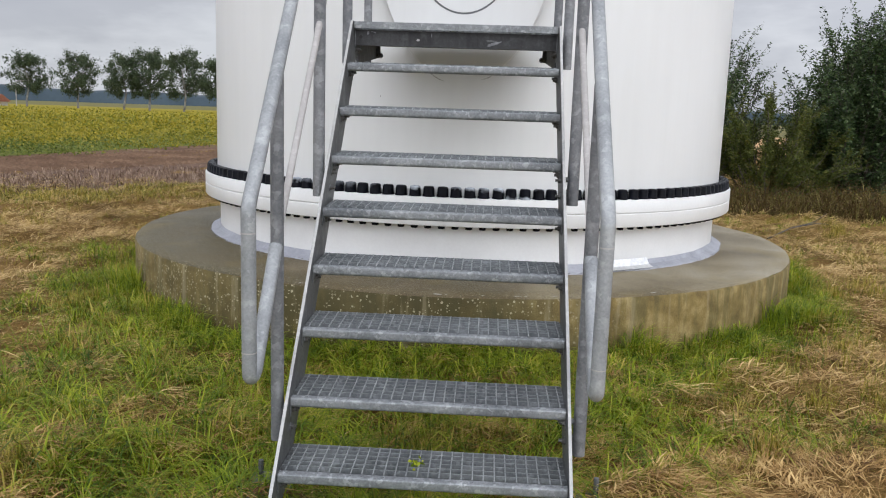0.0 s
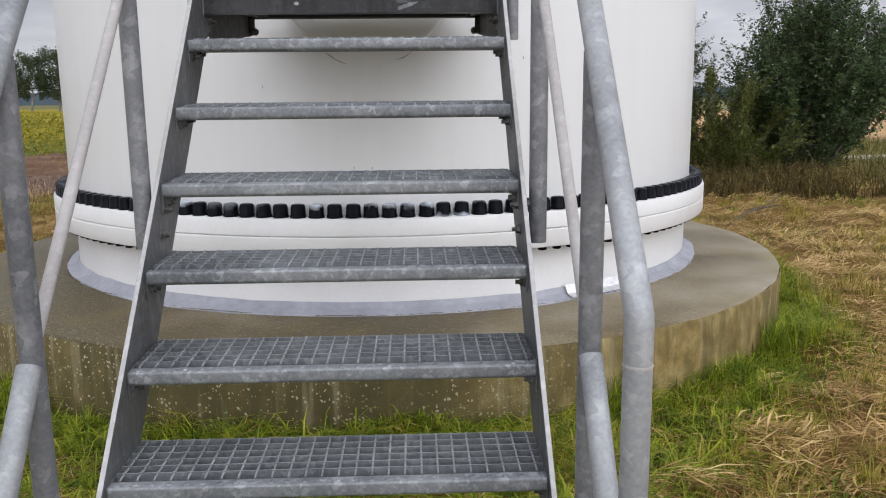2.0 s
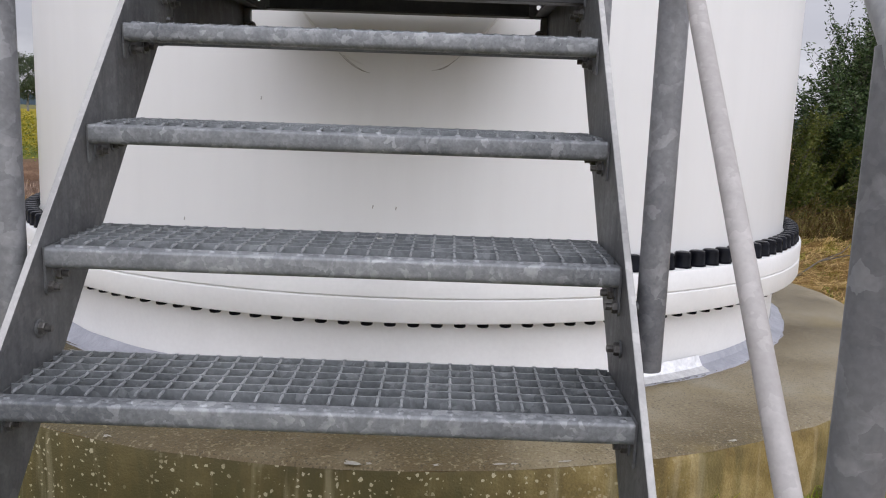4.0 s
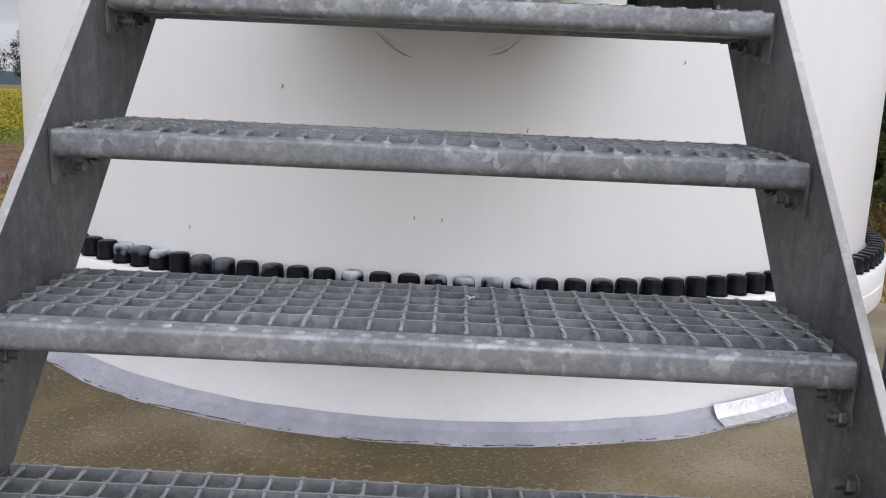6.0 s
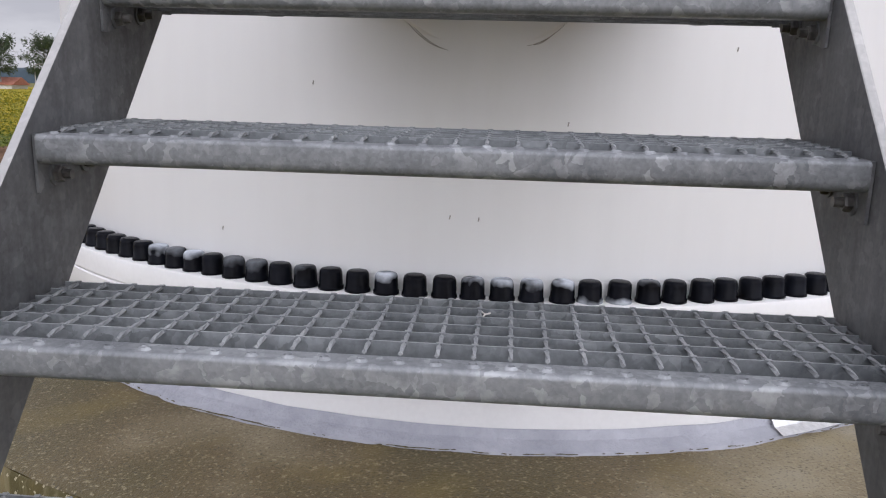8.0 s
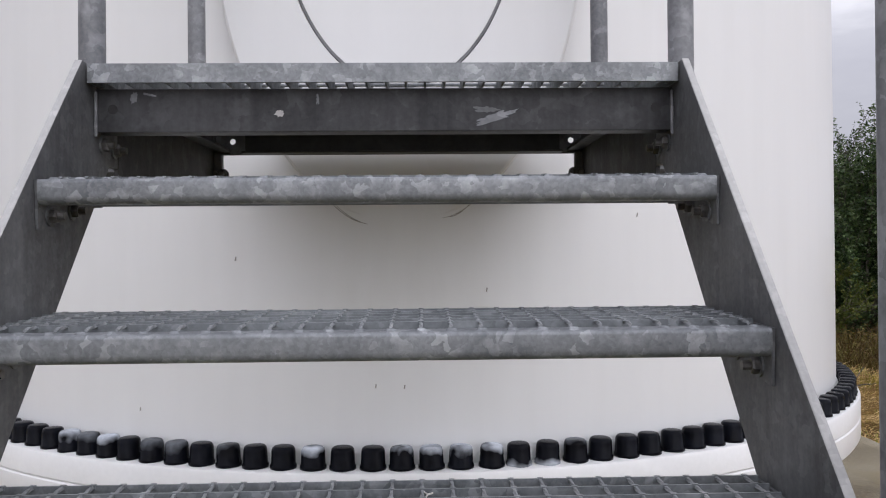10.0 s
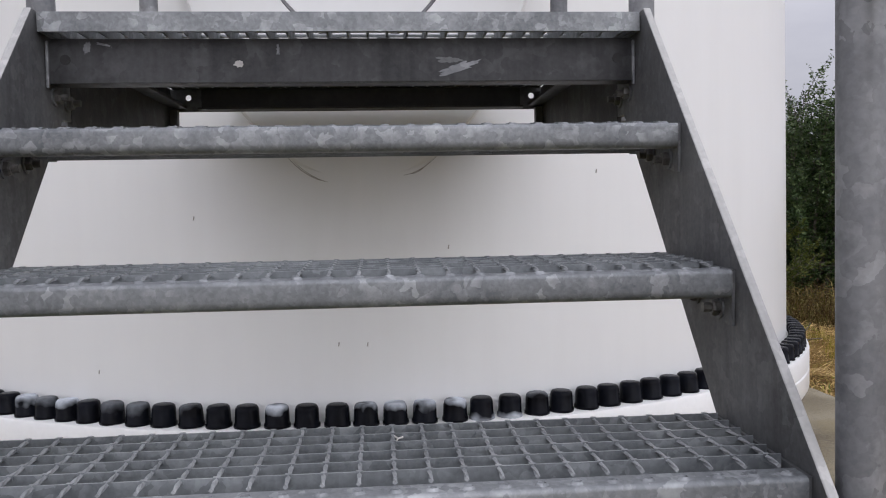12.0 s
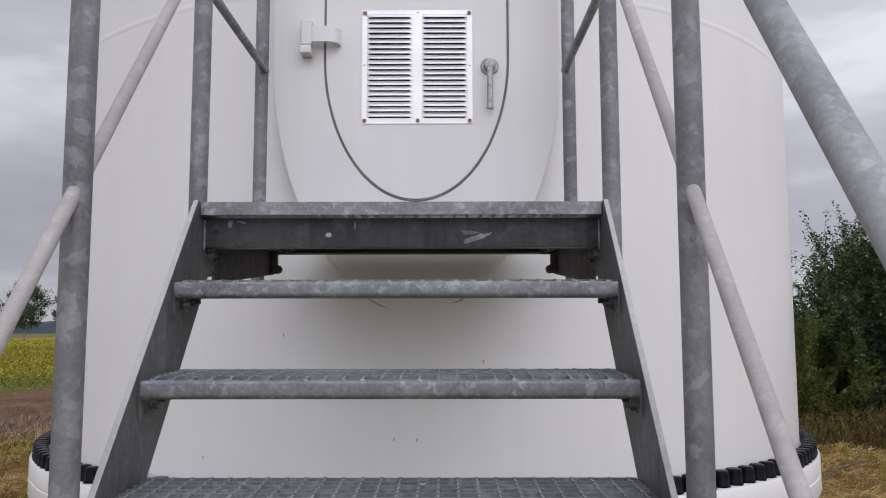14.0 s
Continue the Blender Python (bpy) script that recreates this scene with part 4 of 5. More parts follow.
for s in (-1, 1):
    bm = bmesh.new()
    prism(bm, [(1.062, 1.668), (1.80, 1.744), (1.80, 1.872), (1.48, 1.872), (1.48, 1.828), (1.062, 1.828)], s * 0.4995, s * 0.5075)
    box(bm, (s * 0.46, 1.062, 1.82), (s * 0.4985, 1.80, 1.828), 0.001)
    part("side_beam", bm, ZINC_BLACK, stair)
    bm = bmesh.new()
    box(bm, (s * 0.4935, 0.949, 1.745), (s * 0.4985, 0.9545, 1.822), 0.0015)
    part("corner_cleat", bm, ZINC_POST, stair, "pale weld run")
    bm = bmesh.new()
    tube(bm, [(s * 0.468, 0.9545, 1.792), (s * 0.468, 0.9535, 1.792)], 0.0085, 16)
    part("bolt_hole", bm, DARK, stair)
    bm = bmesh.new()
    box(bm, (s * 0.478, 1.745, 1.745), (s * 0.498, 1.7665, 1.815), 0.001)
    leg = part("angle_leg", bm, ZINC_DARK, stair)
    for q in (-1, 1):
        part("bolt", BOLT_ME, None, leg, at=pose(s * (0.482 + q * 0.008), 1.7445, 1.757, 0, 0, -90))
bm = bmesh.new()
box(bm, (-0.42, 1.768, 1.812), (0.44, 1.774, 1.872), 0.001)
box(bm, (-0.42, 1.72, 1.812), (0.44, 1.767, 1.817), 0.001)
part("rear_angle", bm, DARK_STEEL, stair, "dark angle bar with bolt holes")
# unseen plate added behind the grating to keep light off the angle bar
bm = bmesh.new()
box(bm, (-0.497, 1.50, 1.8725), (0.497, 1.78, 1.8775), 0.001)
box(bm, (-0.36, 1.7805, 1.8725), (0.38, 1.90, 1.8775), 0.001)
part("unseen_shade_plate", bm, ZINC_BLACK, stair)
for hx, lo, hi in ((-0.454, -0.4985, -0.4205), (0.471, 0.4405, 0.4985)):
    bm = bmesh.new()
    ring = [bm.verts.new((hx + 0.008 * math.cos(a), 1.77, 1.849 + 0.008 * math.sin(a))) for a in (2 * math.pi * j / 16 for j in range(16))]
    sq = []
    for j in range(16):
        a = 2 * math.pi * j / 16
        c, q = math.cos(a), math.sin(a)
        m_ = max(abs(c), abs(q))
        ex = (hi - hx) if c > 0 else (hx - lo)
        ez = 0.0235 if q > 0 else 0.037
        sq.append(bm.verts.new((hx + c / m_ * ex, 1.77, 1.849 + q / m_ * ez)))
    for j in range(16):
        bm.faces.new((ring[j], ring[(j + 1) % 16], sq[(j + 1) % 16], sq[j]))
    r = bmesh.ops.extrude_face_region(bm, geom=bm.faces[:])
    bmesh.ops.translate(bm, verts=[v for v in r["geom"] if isinstance(v, bmesh.types.BMVert)], vec=(0, 0.004, 0))
    part("bolt_tab", bm, ZINC_DARK, stair)
def smear(name, mat, x, z, wide, high, seed, slant=0.0, label=""):
    """A thin ragged smear on the front of the cross beam."""
    bm = bmesh.new()
    vs = []
    for i in range(40):
        a = 2 * math.pi * i / 40
        rr = 1 + 0.7 * noise.noise(Vector((math.cos(a) * 2.2, math.sin(a) * 2.2, seed))) + 0.25 * noise.noise(Vector((math.cos(a) * 7, math.sin(a) * 7, seed)))
        u = wide * rr * math.cos(a)
        vs.append(bm.verts.new((x + u, 0.9542, z + high * rr * math.sin(a) + slant * u)))
    bm.faces.new(vs)
    part(name, bm, mat, stair, label)


smear("scraped_patch", ZINC_POST, 0.188, 1.776, 0.034, 0.007, 3.0, 0.30, "pale scraped patch")
smear("scraped_patch", ZINC_DARK, 0.172, 1.790, 0.020, 0.006, 5.5, -0.1)
smear("scraped_patch", ZINC_POST, -0.432, 1.812, 0.006, 0.009, 4.0, 0.5)
smear("scraped_patch", ZINC_POST, -0.405, 1.817, 0.012, 0.002, 9.0, -0.2)
smear("scraped_patch", ZINC_POST, -0.118, 1.808, 0.0025, 0.009, 5.0, -0.6)
smear("pale_spot", ZINC_PALE, -0.184, 1.784, 0.0075, 0.006, 12.0, 0.0, "pale round spot")

# ---- meadow plants ----
rng = np.random.default_rng(7)


def cover_points(n, x0, x1, y0, y1, near=2.2):
    """Random spots on the meadow, thinning out away from the stair foot, none under the slab."""
    out = []
    while sum(map(len, out)) < n:
        p = np.stack([rng.uniform(x0, x1, n), rng.uniform(y0, y1, n)], 1)
        d = np.hypot(p[:, 0] - 0.5, p[:, 1] + 2.5)
        r = np.hypot(p[:, 0] + 0.03, p[:, 1] - 4.08)
        out.append(p[(rng.uniform(0, 1, n) < np.minimum(1, (near / d) ** 1.55) * np.clip((p[:, 1] + 2.8) / 1.7, 0.08, 1)) & (r > 2.75)])
    return np.concatenate(out)[:n]


def patch(p, s, seed):
    return np.array([noise.noise(Vector((x * s, y * s, seed))) + 0.5 * noise.noise(Vector((x * s * 2.7, y * s * 2.7, seed + 5))) for x, y in p])


def ground_z(p, up=0.0):
    return np.column_stack([p, [lay(x, y) + up for x, y in p]])


def greenness(p):
    r = np.hypot(p[:, 0] + 0.03, p[:, 1] - 4.08)
    ring = np.clip(1 - (r - 2.74) / np.where(p[:, 0] > 0.8, 0.75, 1.1), 0, 1)
    foot = 1.5 * np.exp(-((p[:, 0] + 0.2) ** 2 + (p[:, 1] - 0.5) ** 2) / 1.3) + 0.9 * np.exp(-((p[:, 0] + 1.9) ** 2 + (p[:, 1] - 1.4) ** 2) / 0.9)
    bare = 1.0 * np.exp(-((p[:, 0] - 1.9) ** 2 + (p[:, 1] + 0.3) ** 2) / 1.6) + 0.9 * np.clip((-p[:, 0] - 2.6) / 1.5, 0, 1) * np.clip((p[:, 1] - 0.5) / 2.0, 0, 1) + 0.75 * np.clip((p[:, 0] - 1.2) / 1.5, 0, 1)
    back = 0.45 * np.clip((p[:, 1] - 4.5) / 3, 0, 1) * (p[:, 0] > 0)
    return 0.08 + 1.3 * patch(p, 0.9, 2.0) + 1.3 * patch(p, 2.8, 8.0) + 1.7 * ring + foot + back - bare


# blades grow in tufts
c = cover_points(16500, -9, 10.5, -2.7, 11.5)
k = np.repeat(np.arange(len(c)), 13)
tall = rng.uniform(0.55, 1.55, len(c))
pts = c[k] + rng.normal(0, 1, (len(k), 2)) * rng.uniform(0.012, 0.05, len(c))[k][:, None]
g = (greenness(c) + rng.normal(0, 0.3, len(c)))[k]
free = np.hypot(pts[:, 0] + 0.03, pts[:, 1] - 4.08) > 2.75
a, b = free & (g > 0.36), free & (g <= 0.36) & (g > -0.45 - 0.8 * np.clip((pts[:, 1] - 2) / 3, 0, 1))
lush, mid = pts[a], pts[b]
h = rng.uniform(0.05, 0.135, len(lush)) * tall[k][a]
tagged(new("green_grass", blades("green_grass", ground_z(lush, -0.01), h, rng.uniform(0.6, 3.2, len(lush)), 0.0029, GRASS, rng)), "short fresh green meadow grass", "grass", kind="stuff")
h = rng.uniform(0.03, 0.085, len(mid)) * tall[k][b]
tagged(new("yellowing_grass", blades("yellowing_grass", ground_z(mid, -0.01), h, rng.uniform(0.4, 2.4, len(mid)), 0.0019, GRASS_MIX, rng)), "yellowing mown meadow grass", "grass", kind="stuff")
# cut hay lies in combed swathes
pts = cover_points(205000, -9, 10.5, -2.7, 11.5)
g = greenness(pts) + rng.normal(0, 0.22, len(pts))
dry = pts[g < np.where(rng.uniform(0, 1, len(g)) < 0.4, 9.0, 0.45)]
swirl = 3.2 * patch(dry, 1.6, 11.0) + rng.normal(0, 0.75, len(dry))
thick = np.clip(patch(dry, 3.0, 14.0), 0, 1) * 0.09
tagged(new("cut_hay", strands("cut_hay", ground_z(dry, 0.01) + np.stack([0 * thick, 0 * thick, thick * rng.uniform(0.2, 1, len(dry))], 1), 0.125, 0.003, HAY, rng, 0.16, swirl)), "brown cut hay lying on the meadow", "hay", kind="stuff")
# paler hay further out, matted in rolls
q = np.stack([rng.uniform(-8.5, 10.5, 120000), rng.uniform(0.4, 11.3, 120000)], 1)
mat_ = patch(q, 2.2, 21.0)
q, mat_ = q[(mat_ > -0.12) & (greenness(q) < 0.55)], mat_[(mat_ > -0.12) & (greenness(q) < 0.55)]
ok = (np.hypot(q[:, 0] + 0.03, q[:, 1] - 4.08) > 2.85)
q, mat_ = q[ok], mat_[ok]
turn = 3.0 * patch(q, 1.1, 17.0) + rng.normal(0, 0.6, len(q))
roll = ground_z(q, 0.015)
roll[:, 2] += np.clip(mat_, 0, 0.7) * 0.13 * rng.uniform(0.3, 1, len(q))
tagged(new("pale_hay", strands("pale_hay", roll, 0.19, 0.0045, HAY_PALE, rng, 0.16, turn)), "pale yellow hay matted in rolls on the meadow", "hay", kind="stuff")
# thinner growth away from the path
p = np.stack([rng.uniform(-8, 9, 30000), rng.uniform(-9, -1.2, 30000)], 1)
green = greenness(p) > 0.2
tagged(new("meadow_grass", blades("meadow_grass", ground_z(p[green], -0.01), rng.uniform(0.04, 0.12, green.sum()), rng.uniform(0.3, 2, green.sum()), 0.004, GRASS, rng)), "short green meadow grass", "grass", kind="stuff")
tagged(new("meadow_hay", strands("meadow_hay", ground_z(p[~green], 0.01), 0.2, 0.004, HAY, rng, 0.2)), "thin cut hay on the meadow", "hay", kind="stuff")

# tall uncut fringe round the slab
n = 36000
ang = rng.uniform(0, 2 * np.pi, n)
r = 2.75 + np.abs(rng.normal(0, 0.24, n))
p = np.stack([-0.03 + r * np.sin(ang), 4.08 - r * np.cos(ang)], 1)
f = np.clip(0.75 + patch(p, 1.3, 6.0), 0.35, 1.6) * np.clip(0.55 + 0.75 * np.abs(np.sin(ang)), 0.5, 1.2)
h = rng.uniform(0.08, 0.21, n) * f * np.clip(1.15 - (r - 2.75) * 1.1, 0.3, 1)
tagged(new("slab_fringe_grass", blades("slab_fringe_grass", ground_z(p, -0.01), h, rng.uniform(0.2, 1.5, n), 0.0021, GRASS, rng)), "tall uncut green grass against the slab", "grass", kind="stuff")
# raked heaps of hay
c = cover_points(420, -8, 9.5, -1.8, 10, 4.5)
c = c[greenness(c) < 0.5]
k = np.repeat(np.arange(len(c)), 150)
off = rng.normal(0, 1, (len(k), 2)) * rng.uniform(0.07, 0.2, len(c))[k][:, None]
p = c[k] + off
p3 = ground_z(p, 0.0)
p3[:, 2] += np.clip(0.07 - 0.25 * np.hypot(off[:, 0], off[:, 1]), 0, 1) * rng.uniform(0, 1, len(k))
ok = np.hypot(p[:, 0] + 0.03, p[:, 1] - 4.08) > 2.8
tagged(new("hay_heaps", strands("hay_heaps", p3[ok], 0.09, 0.0019, HAY, rng, 0.32)), "small loose heaps of mown hay", "hay", kind="stuff")
# tussocks
c = cover_points(330, -7, 9.5, -1.5, 9.5, 5.0)
p = (c[:, None, :] + rng.normal(0, 0.065, (330, 90, 2)) * rng.uniform(0.5, 1.5, (330, 1, 1))).reshape(-1, 2)
p = p[np.hypot(p[:, 0] + 0.03, p[:, 1] - 4.08) > 2.76]
tagged(new("grass_tussocks", blades("grass_tussocks", ground_z(p, -0.01), rng.uniform(0.06, 0.19, len(p)), rng.uniform(0.2, 1.1, len(p)), 0.0024, GRASS_MIX, rng)), "scattered rough grass tussocks", "grass", kind="stuff")


# withered weeds in front of the bushes
def along(line, n, depth, rough=0.3):
    line = np.array(line, float)
    seg = np.linalg.norm(np.diff(line, axis=0), axis=1)
    k = rng.choice(len(seg), n, p=seg / seg.sum())
    t_ = rng.uniform(0, 1, n)[:, None]
    q = line[k] * (1 - t_) + line[k + 1] * t_
    d = line[k + 1] - line[k]
    nrm = np.stack([-d[:, 1], d[:, 0]], 1) / np.linalg.norm(d, axis=1)[:, None]
    return q + nrm * (rng.uniform(0, 1, n) ** 1.2 * depth + rng.normal(0, rough * 0.3, n))[:, None]


EDGE = [(9.2, 3.5), (8.3, 6.0), (7.8, 7.9), (6.6, 9.3), (3.6, 9.8), (0, 10.4)]
p = along([q for q in EDGE], 22000, -2.6)
h = rng.uniform(0.10, 0.62, len(p)) ** 1.0 * np.clip(0.7 + 1.3 * patch(p, 0.9, 3.0), 0.25, 1.7)
tagged(new("withered_weeds", blades("withered_weeds", ground_z(p), h, rng.uniform(0.1, 1.6, len(p)), 0.0045, WEED, rng)), "brown withered weeds along the bushes", "weeds", kind="stuff")
p = along([q for q in EDGE], 30000, -2.6)
z = rng.uniform(0.05, 0.55, len(p)) * np.clip(0.75 + patch(p, 0.9, 3.0), 0.2, 1.5)
tagged(new("weed_leaves", leaves("weed_leaves", np.column_stack([p, z]), 0.038, WEED, rng)), "dry brown weed foliage", "weeds", kind="stuff")
p = np.stack([rng.uniform(7, 26, 26000), rng.uniform(11, 25, 26000)], 1)
p = p[(np.abs(p[:, 1] - 16.4 - 0.14 * (p[:, 0] - 9)) > rng.uniform(0.1, 0.8, len(p))) & (p[:, 1] < 21.5 + 0.25 * (p[:, 0] - 10))]
tagged(new("verge_grass", blades("verge_grass", ground_z(p), rng.uniform(0.12, 0.42, len(p)), rng.uniform(0.2, 1.2, len(p)), 0.009, VERGE, rng)), "rough pale grass on the field verge", "grass", kind="stuff")

# stubble and crop on the fields
c = along([(-12.8, 2.8), (-7.3, 8.4), (-5.2, 10.7), (-3.0, 12.8)], 1500, 3.0, 1.2)
k = np.repeat(np.arange(len(c)), 6)
p = c[k] + rng.normal(0, 0.07, (len(k), 2))
h = (rng.uniform(0.05, 0.27, len(c)) ** 1.1)[k] * rng.uniform(0.5, 1.1, len(k))
tagged(new("dry_stubble", blades("dry_stubble", np.column_stack([p, np.full(len(p), 0.04)]), h, rng.uniform(0.1, 1.9, len(p)), 0.007, STRAW, rng)), "bleached dead stubble stalks", "stubble", kind="stuff")
# hay straggles over the edge of the stubble
p = along([(-12.8, 2.8), (-7.3, 8.4), (-5.2, 10.7), (-3.0, 12.8)], 16000, -1.6, 0.8)
tagged(new("edge_grass", blades("edge_grass", np.column_stack([p, np.full(len(p), 0.02)]), rng.uniform(0.04, 0.16, len(p)) * np.clip(0.8 + patch(p, 1.6, 3.0), 0.3, 1.6), rng.uniform(0.6, 2.6, len(p)), 0.006, GRASS_MIX, rng)), "yellow matted grass beside the stubble", "grass", kind="stuff")
# clods on the bare soil
c = along([(-18.5, 0.8), (-9.2, 11.8), (-7.0, 16.4), (-4.4, 22)], 9000, 3.4, 1.0)
lump = rng.uniform(0.02, 0.07, len(c))
v = np.array([(-1, -1, 0), (1, -1, 0), (1, 1, 0), (-1, 1, 0), (0, 0, 0.9)], float)
v = v[None] * lump[:, None, None] * rng.uniform(0.6, 1.3, (len(c), 5, 3)) + np.column_stack([c, np.full(len(c), 0.047)])[:, None, :]
k = np.arange(len(c))[:, None] * 5
tagged(new("soil_clods", raw_mesh("soil_clods", v.reshape(-1, 3), (k + np.array([0, 1, 4, 1, 2, 4, 2, 3, 4, 3, 0, 4])).ravel(), np.arange(len(c) * 4) * 3, SOIL)), "loose brown clods of ploughed soil", "soil", kind="stuff")
# crop: leaves crowd where the rows are near
n = 85000
y = 13.0 * 140 / (140 - rng.uniform(0, 1, n) * 127)
p = np.stack([-y * rng.uniform(0.24, 1.0, n), y - 3.0], 1)
ragged = 0.9 * patch(p, 0.35, 2.0) + rng.normal(0, 0.25, n)
p = p[p[:, 0] < -10.9 + 0.2 * np.minimum(p[:, 1] - 16, 9) + ragged]
far = np.clip(p[:, 1] / 30, 0.75, 2.2)
yellow = p[:, 1] > 21 + 2.2 * patch(p, 0.3, 6.0) + rng.normal(0, 1.6, len(p))
z = 0.055 + rng.uniform(0.0, 0.34, len(p)) * np.clip(0.8 + 0.8 * patch(p, 0.5, 12.0), 0.3, 1.5)
a = np.column_stack([p, z])
for lo, hi in ((0.0, 1.0), (1.0, 1.5), (1.5, 9.0)):
    band = (far >= lo) & (far < hi)
    size = 0.095 * float(np.mean(far[band]))
    tagged(new("soy_leaves", leaves("soy_leaves", a[yellow & band], size, SOY, rng, 0, 0.8)), "yellow and green soybean foliage", "crop", kind="stuff")
    if (~yellow & band).sum():
        tagged(new("green_crop_leaves", leaves("green_crop_leaves", a[~yellow & band], size * 0.9, LEAF_CROP, rng, 0, 0.6)), "green crop foliage at the field edge", "crop", kind="stuff")


# ---- bushes and trees ----
def shrub(name, label, x, y, height, spread, limbs, leafs, size, mat, blow=0.18, stem=0.05, low=0.12, droop=0.0, plumes=18, fuzz=0.011):
    """Many-stemmed shrub: limbs fan out from the foot, twigs carry single leaves."""
    th = thing(name, label, "tree" if height > 4.5 else "bush", pose(x, y, 0))
    bm = bmesh.new()
    spots = []
    for i in range(limbs):
        a = 2 * math.pi * (i + random.uniform(-0.4, 0.4)) / limbs * 2.4
        out = spread * math.sqrt(random.uniform(0.02, 1.0))
        top = height * random.uniform(0.72, 1.0) * (1 - 0.58 * (out / spread) ** 2)
        d = Vector((math.cos(a), math.sin(a), 0))
        pts = []
        for k in range(7):
            s_ = k / 6
            pts.append(Vector((0, 0, 0)) + d * (out * s_ ** 0.55 + 0.04) + Vector((blow * height * 0.5 * s_ ** 2, 0, top * s_ ** (1.0 if low > 0.3 else 0.85))) + Vector((random.gauss(0, 0.03), random.gauss(0, 0.03), 0)) * height * 0.35 * s_)
        tube(bm, pts, [max(0.006, stem * (1 - s_ / 6.3)) * random.uniform(0.5, 0.9) for s_ in range(7)], 5, False)
        for j in range(plumes):
            s_ = random.uniform(low, 1.0) ** 0.85
            k = min(int(s_ * 6), 5)
            b0 = pts[k].lerp(pts[k + 1], s_ * 6 - k)
            axis = (pts[k + 1] - pts[k]).normalized()
            w = (axis * random.uniform(0.5, 1.3) + d * random.uniform(-0.2, 0.7) + Vector((random.gauss(blow, 0.5), random.gauss(0, 0.5), random.gauss(0.15 - droop + 0.5 * s_, 0.35)))).normalized()
            ln = height * random.uniform(0.07, 0.2) * (0.75 + 0.45 * s_)
            e0 = b0 + w * ln + Vector((blow * ln * 0.4, 0, -droop * ln))
            if ln > height * 0.13:
                tube(bm, [b0, b0.lerp(e0, 0.5) + Vector((0, 0, 0.02 * height)), e0], [0.006, 0.004, 0.002], 3, False)
            spots.append((b0, e0))
    part("branchwork", bm, BARK, th, "thin grey-brown stems")
    a = np.array([p[0] for p in spots])
    b = np.array([p[1] for p in spots])
    k = rng.integers(0, len(spots), leafs)
    u = rng.uniform(0, 1.05, leafs)[:, None]
    pos = a[k] * (1 - u) + b[k] * u + rng.normal(0, height * fuzz, (leafs, 3)) * (1.25 - 0.8 * np.clip(u, 0, 1))
    part("crown", leaves("crown", pos, size, mat, rng, droop), None, th)
    return th


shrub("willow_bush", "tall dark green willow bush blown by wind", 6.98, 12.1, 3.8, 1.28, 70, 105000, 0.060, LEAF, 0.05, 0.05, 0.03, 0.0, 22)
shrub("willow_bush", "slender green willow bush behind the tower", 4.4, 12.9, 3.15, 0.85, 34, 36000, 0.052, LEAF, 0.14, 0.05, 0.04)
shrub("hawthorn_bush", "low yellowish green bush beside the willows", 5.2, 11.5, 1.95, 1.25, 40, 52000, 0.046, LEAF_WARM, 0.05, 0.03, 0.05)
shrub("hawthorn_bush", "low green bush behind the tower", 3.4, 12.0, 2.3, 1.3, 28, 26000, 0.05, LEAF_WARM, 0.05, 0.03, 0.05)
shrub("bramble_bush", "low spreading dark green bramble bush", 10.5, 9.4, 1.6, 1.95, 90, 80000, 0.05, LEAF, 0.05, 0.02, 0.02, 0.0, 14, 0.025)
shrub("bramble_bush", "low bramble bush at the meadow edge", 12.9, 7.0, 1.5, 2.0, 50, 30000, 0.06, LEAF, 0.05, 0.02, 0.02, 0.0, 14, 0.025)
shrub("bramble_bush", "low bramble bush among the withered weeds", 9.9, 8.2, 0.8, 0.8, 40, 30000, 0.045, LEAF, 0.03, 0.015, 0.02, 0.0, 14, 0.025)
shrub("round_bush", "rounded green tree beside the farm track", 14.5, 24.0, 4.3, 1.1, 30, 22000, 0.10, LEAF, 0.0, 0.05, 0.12)


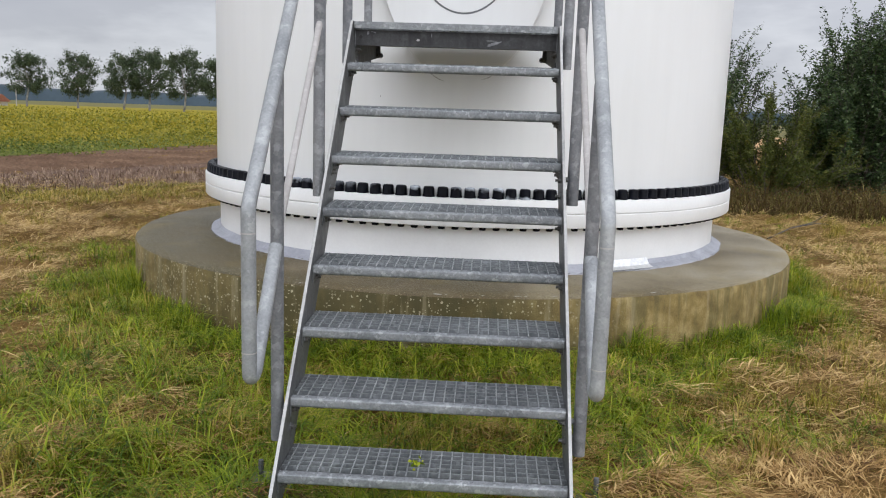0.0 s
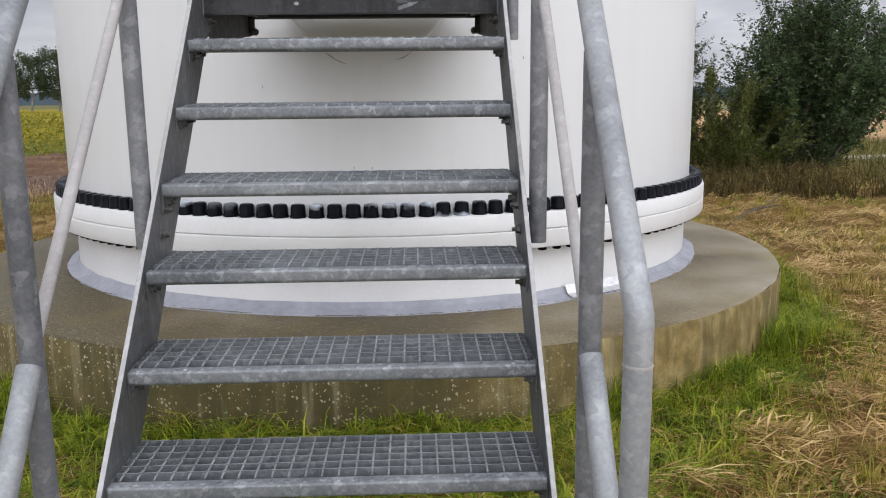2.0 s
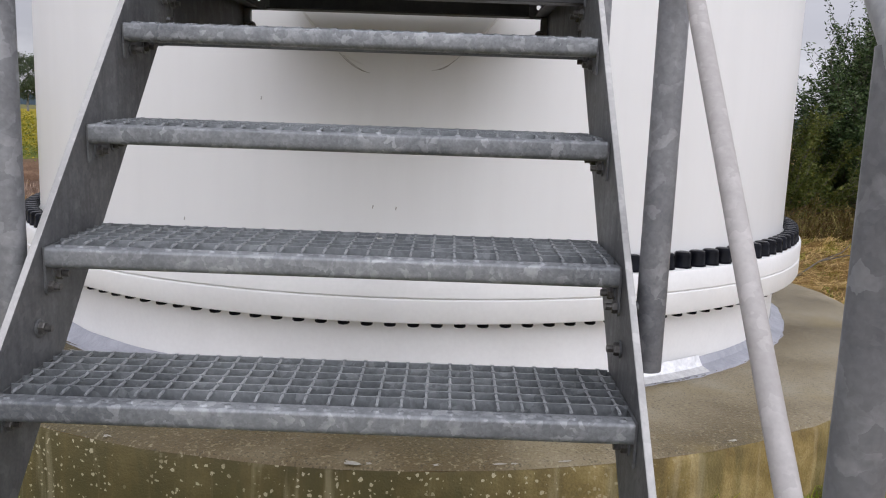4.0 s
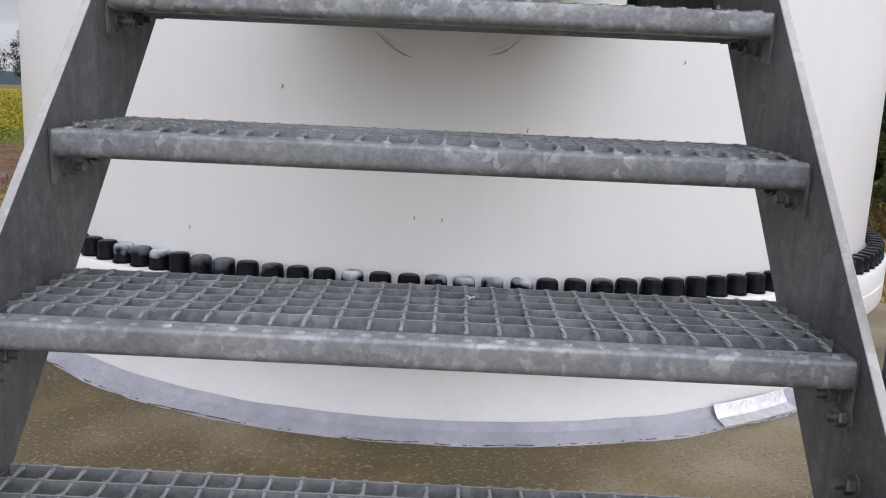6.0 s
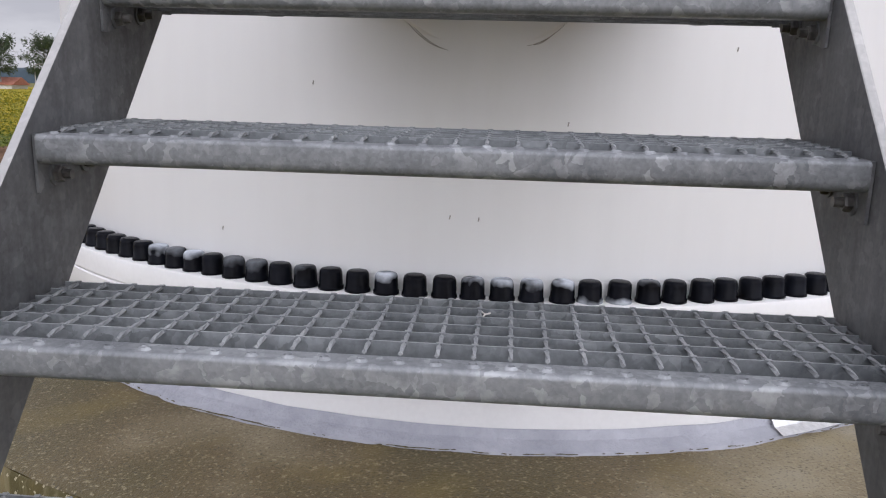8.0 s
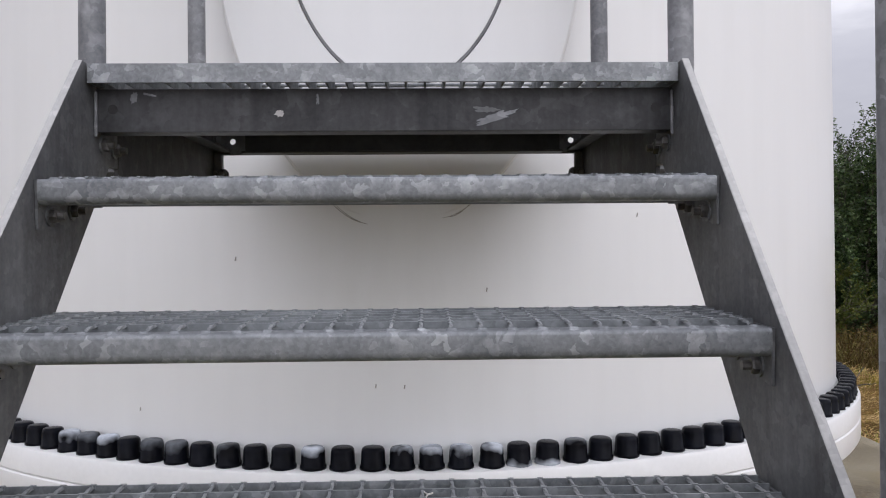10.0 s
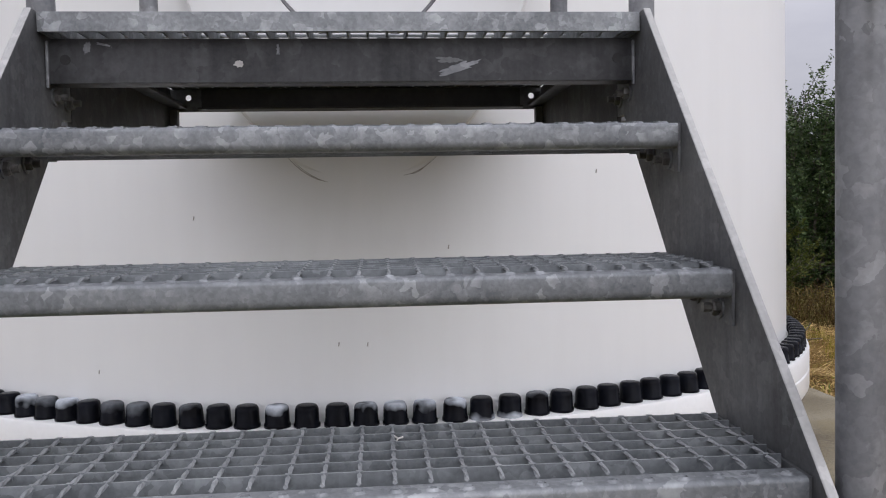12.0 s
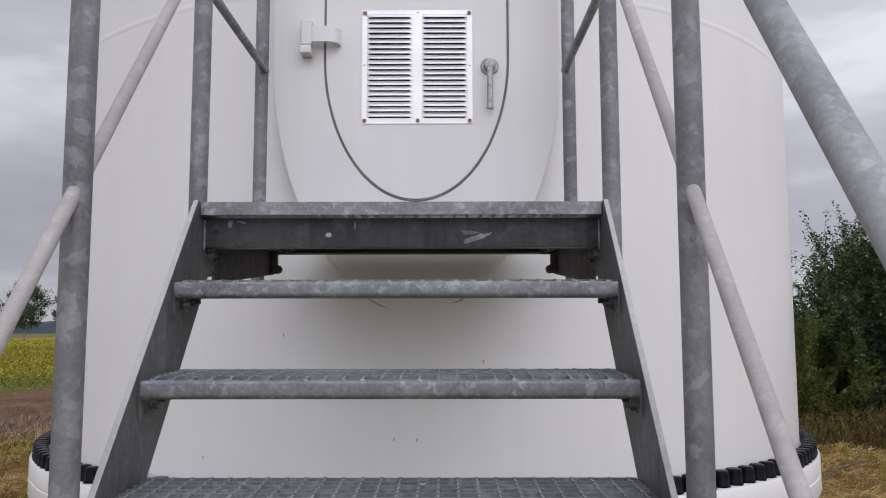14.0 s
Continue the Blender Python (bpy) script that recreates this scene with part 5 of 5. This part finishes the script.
def birch(name, label, x, y, height, leafs, mat, turn=0.0, group=""):
    th = thing(name, label, "tree", pose(x, y, 0, 0, 0, turn), group)
    bm = bmesh.new()
    tr = [Vector((0.25 * math.sin(k * 1.3 + turn), 0.2 * math.cos(k * 0.9 + turn), height * 0.92 * k / 7)) for k in range(8)]
    tube(bm, tr, [0.22 * (1 - k / 7.6) for k in range(8)], 8, False)
    part("trunk", bm, BIRCH, th, "pale birch trunk")
    bm = bmesh.new()
    spots = []
    for i in range(60):
        s_ = random.uniform(0.28, 0.98)
        k = min(int(s_ * 7), 6)
        b0 = tr[k].lerp(tr[k + 1], s_ * 7 - k)
        a = random.uniform(0, 2 * math.pi)
        reach = height * 0.47 * (1 - abs(s_ - 0.55) * 1.25) * random.uniform(0.55, 1.1)
        e0 = b0 + Vector((math.cos(a) * reach, math.sin(a) * reach, height * random.uniform(0.02, 0.12)))
        tube(bm, [b0, b0.lerp(e0, 0.5) + Vector((0, 0, 0.04 * height)), e0], [0.05, 0.03, 0.012], 4, False)
        spots.append((b0, e0))
    part("bough", bm, BARK, th)
    a = np.array([p[0] for p in spots])
    b = np.array([p[1] for p in spots])
    # hanging clumps of twigs along the boughs
    n = 260
    k = rng.integers(0, len(spots), n)
    u = rng.uniform(0.35, 1.08, n)[:, None]
    core = a[k] * (1 - u) + b[k] * u
    fall = rng.uniform(0.04, 0.13, n) * height
    girth = rng.uniform(0.022, 0.048, n) * height
    c = rng.integers(0, n, leafs)
    drop = rng.uniform(0, 1, leafs) ** 1.3
    pos = core[c] + rng.normal(0, 1, (leafs, 3)) * (girth[c] * (1.1 - 0.7 * drop))[:, None]
    pos[:, 2] -= drop * fall[c] - 0.02 * height
    part("crown", leaves("crown", pos, 0.31, mat, rng, 0.5, 0.6), None, th)
    return th


AVENUE = "row of birches along the far road"
b1 = birch("birch_tree", "drooping birch tree on the far roadside", -88.2, 150, 10.4, 9500, LEAF_FAR, 10, AVENUE)
b2 = birch("birch_tree", "drooping birch tree on the far roadside", -78.2, 150, 10.6, 9500, LEAF_FAR, 80, AVENUE)
b3 = birch("birch_tree", "drooping birch tree on the far roadside", -57.6, 150, 11.4, 10000, LEAF_FAR, 140, AVENUE)
for src, x, y, a in ((b2, -69.1, 150, 30), (b3, -64.6, 151, 250), (b1, -50.8, 149, 200), (b1, -97.5, 150, 120), (b3, -107, 150, 60), (b2, -43, 149, 10), (b2, -118, 151, 300)):
    copy_thing(src, pose(x, y, 0, 0, 0, a))
birch("field_tree", "lone round tree at the far edge of the wheat", 74.6, 110, 8.2, 9500, LEAF_FAR, 33)
f2 = birch("field_tree", "tall tree at the far edge of the wheat", 95.0, 120, 10.2, 9500, LEAF_FAR, 70)
copy_thing(f2, pose(102, 119, 0, 0, 0, 190))
copy_thing(f2, pose(112, 121, 0, 0, 0, 20))


def woods(name, label, a0, a1, dist, base, var, seed):
    """A far wooded ridge: one long strip with an uneven crest."""
    vs, fs = [], []
    n = 620
    for i in range(n + 1):
        a = radians(a0 + (a1 - a0) * i / n)
        hgt = base + var * noise.noise(Vector((i * 0.05, seed, 0))) + var * 0.6 * noise.noise(Vector((i * 0.4, seed, 4))) + var * 0.22 * noise.noise(Vector((i * 1.7, seed, 9)))
        for d_, z in ((dist, -2), (dist + 5, hgt * 0.75), (dist + 60, hgt), (dist + 260, -2)):
            vs.append((math.sin(a) * d_, math.cos(a) * d_, z))
    for i in range(n):
        for j in range(3):
            fs.append((i * 4 + j, i * 4 + 4 + j, i * 4 + 5 + j, i * 4 + 1 + j))
    me = bpy.data.meshes.new(name)
    me.from_pydata(vs, [], fs)
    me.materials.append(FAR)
    for q in me.polygons:
        q.use_smooth = True
    tagged(new(name, me), label, "woods", kind="structure")


woods("backdrop_ridge", "wooded ridge on the horizon, tinted haze blue", -180, 180, 1000, 15, 5, 1.0)
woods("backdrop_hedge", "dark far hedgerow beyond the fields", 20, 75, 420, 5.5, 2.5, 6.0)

# far house and road lamp
hs = thing("farm_house", "far low house with a red tiled roof", "house", pose(-101.6, 152, 0, 0, 0, 12))
bm = bmesh.new()
box(bm, (-6, -4, 0), (6, 4, 1.0))
part("wall", bm, PLASTER, hs)
bm = bmesh.new()
prism(bm, [(-4.5, 0.95), (0, 2.3), (4.5, 0.95), (4.5, 0.82), (-4.5, 0.82)], -6.4, 6.4)
part("roof", bm, ROOF, hs, "red tiled gable roof")
lamp = thing("street_lamp", "thin grey street lamp by the far road", "lamp", pose(-90.5, 150, 0))
bm = bmesh.new()
tube(bm, bend([(0, 0, 0), (0, 0, 4.6), (1.0, 0, 4.9)], 0.5), 0.1, 8)
part("pole", bm, ZINC_PALE, lamp)
bm = bmesh.new()
box(bm, (0.9, -0.15, 4.8), (1.7, 0.15, 4.98), 0.04)
part("lamp_head", bm, ZINC_PALE, lamp)


# small traces
bm = bmesh.new()
seg = 2600
for k in range(seg):
    ring = []
    for aa in (2 * math.pi * k / seg, 2 * math.pi * (k + 1) / seg):
        q = noise.noise(Vector((aa * 6, 2, 1))) + 0.6 * noise.noise(Vector((aa * 40, 7, 1))) + 0.8 * noise.noise(Vector((aa * 130, 7, 5))) + 0.5 * noise.noise(Vector((aa * 420, 7, 9))) - 0.35 * math.sin(aa)
        j = 0.012 * noise.noise(Vector((aa * 9, 0, 3))) + 0.007 * noise.noise(Vector((aa * 31, 5, 3)))
        mid = 2.191 + 1.5 * j + 0.003 * noise.noise(Vector((aa * 90, 1, 1)))
        ring.append((aa, mid, max(0.0, min(0.0048, 0.0052 * q + 0.0002))))
    if max(ring[0][2], ring[1][2]) > 0.0006:
        (a0, m0, w0), (a1, m1, w1) = ring
        bm.faces.new([bm.verts.new((rr * math.sin(aa), -rr * math.cos(aa), zz)) for aa, rr, zz in ((a0, m0 - w0, 0.4455), (a1, m1 - w1, 0.4455), (a1, m1 + w1, 0.4435), (a0, m0 + w0, 0.4435))])
bmesh.ops.remove_doubles(bm, verts=bm.verts, dist=0.0002)
tagged(part("dirt_line", bm, DIRT, tower, "black and mossy dirt along the sealant edge"), kind="stuff")
sprout = thing("weed_sprout", "small green weed growing through the lowest tread", "weed", pose(-0.03, -0.44, 0.0))
bm = bmesh.new()
tube(bm, [(0, 0, 0.02), (0.005, 0, 0.12), (0, 0.01, 0.215)], 0.002, 5)
part("stem", bm, GRASS, sprout)
part("foliage", leaves("foliage", np.column_stack([rng.normal(0, 0.010, 26), rng.normal(0, 0.010, 26), rng.uniform(0.19, 0.225, 26)]), 0.020, GRASS, rng, 0, 0.6), None, sprout)
twig = thing("fallen_branch", "thin dry branch lying on the mown meadow", "branch", pose(3.7, 7.0, 0))
bm = bmesh.new()
tube(bm, [(0, 0, 0.03), (0.5, 0.6, 0.10), (1.0, 1.15, 0.12), (1.35, 1.6, 0.2)], [0.010, 0.008, 0.006, 0.003], 6)
tube(bm, [(0.5, 0.6, 0.10), (0.85, 0.7, 0.16), (1.1, 0.9, 0.13)], [0.009, 0.006, 0.003], 5)
part("stick", bm, BARK, twig)

# bird dropping streak on a middle tread
bm = bmesh.new()
tube(bm, [(0.058, 0.565, 1.2455), (0.064, 0.55, 1.2455), (0.07, 0.556, 1.2455)], 0.0013, 5)
tube(bm, [(0.064, 0.55, 1.2455), (0.062, 0.54, 1.2455)], 0.0011, 5)
part("white_streak", bm, PLASTER, stair, "small white dropping streak")
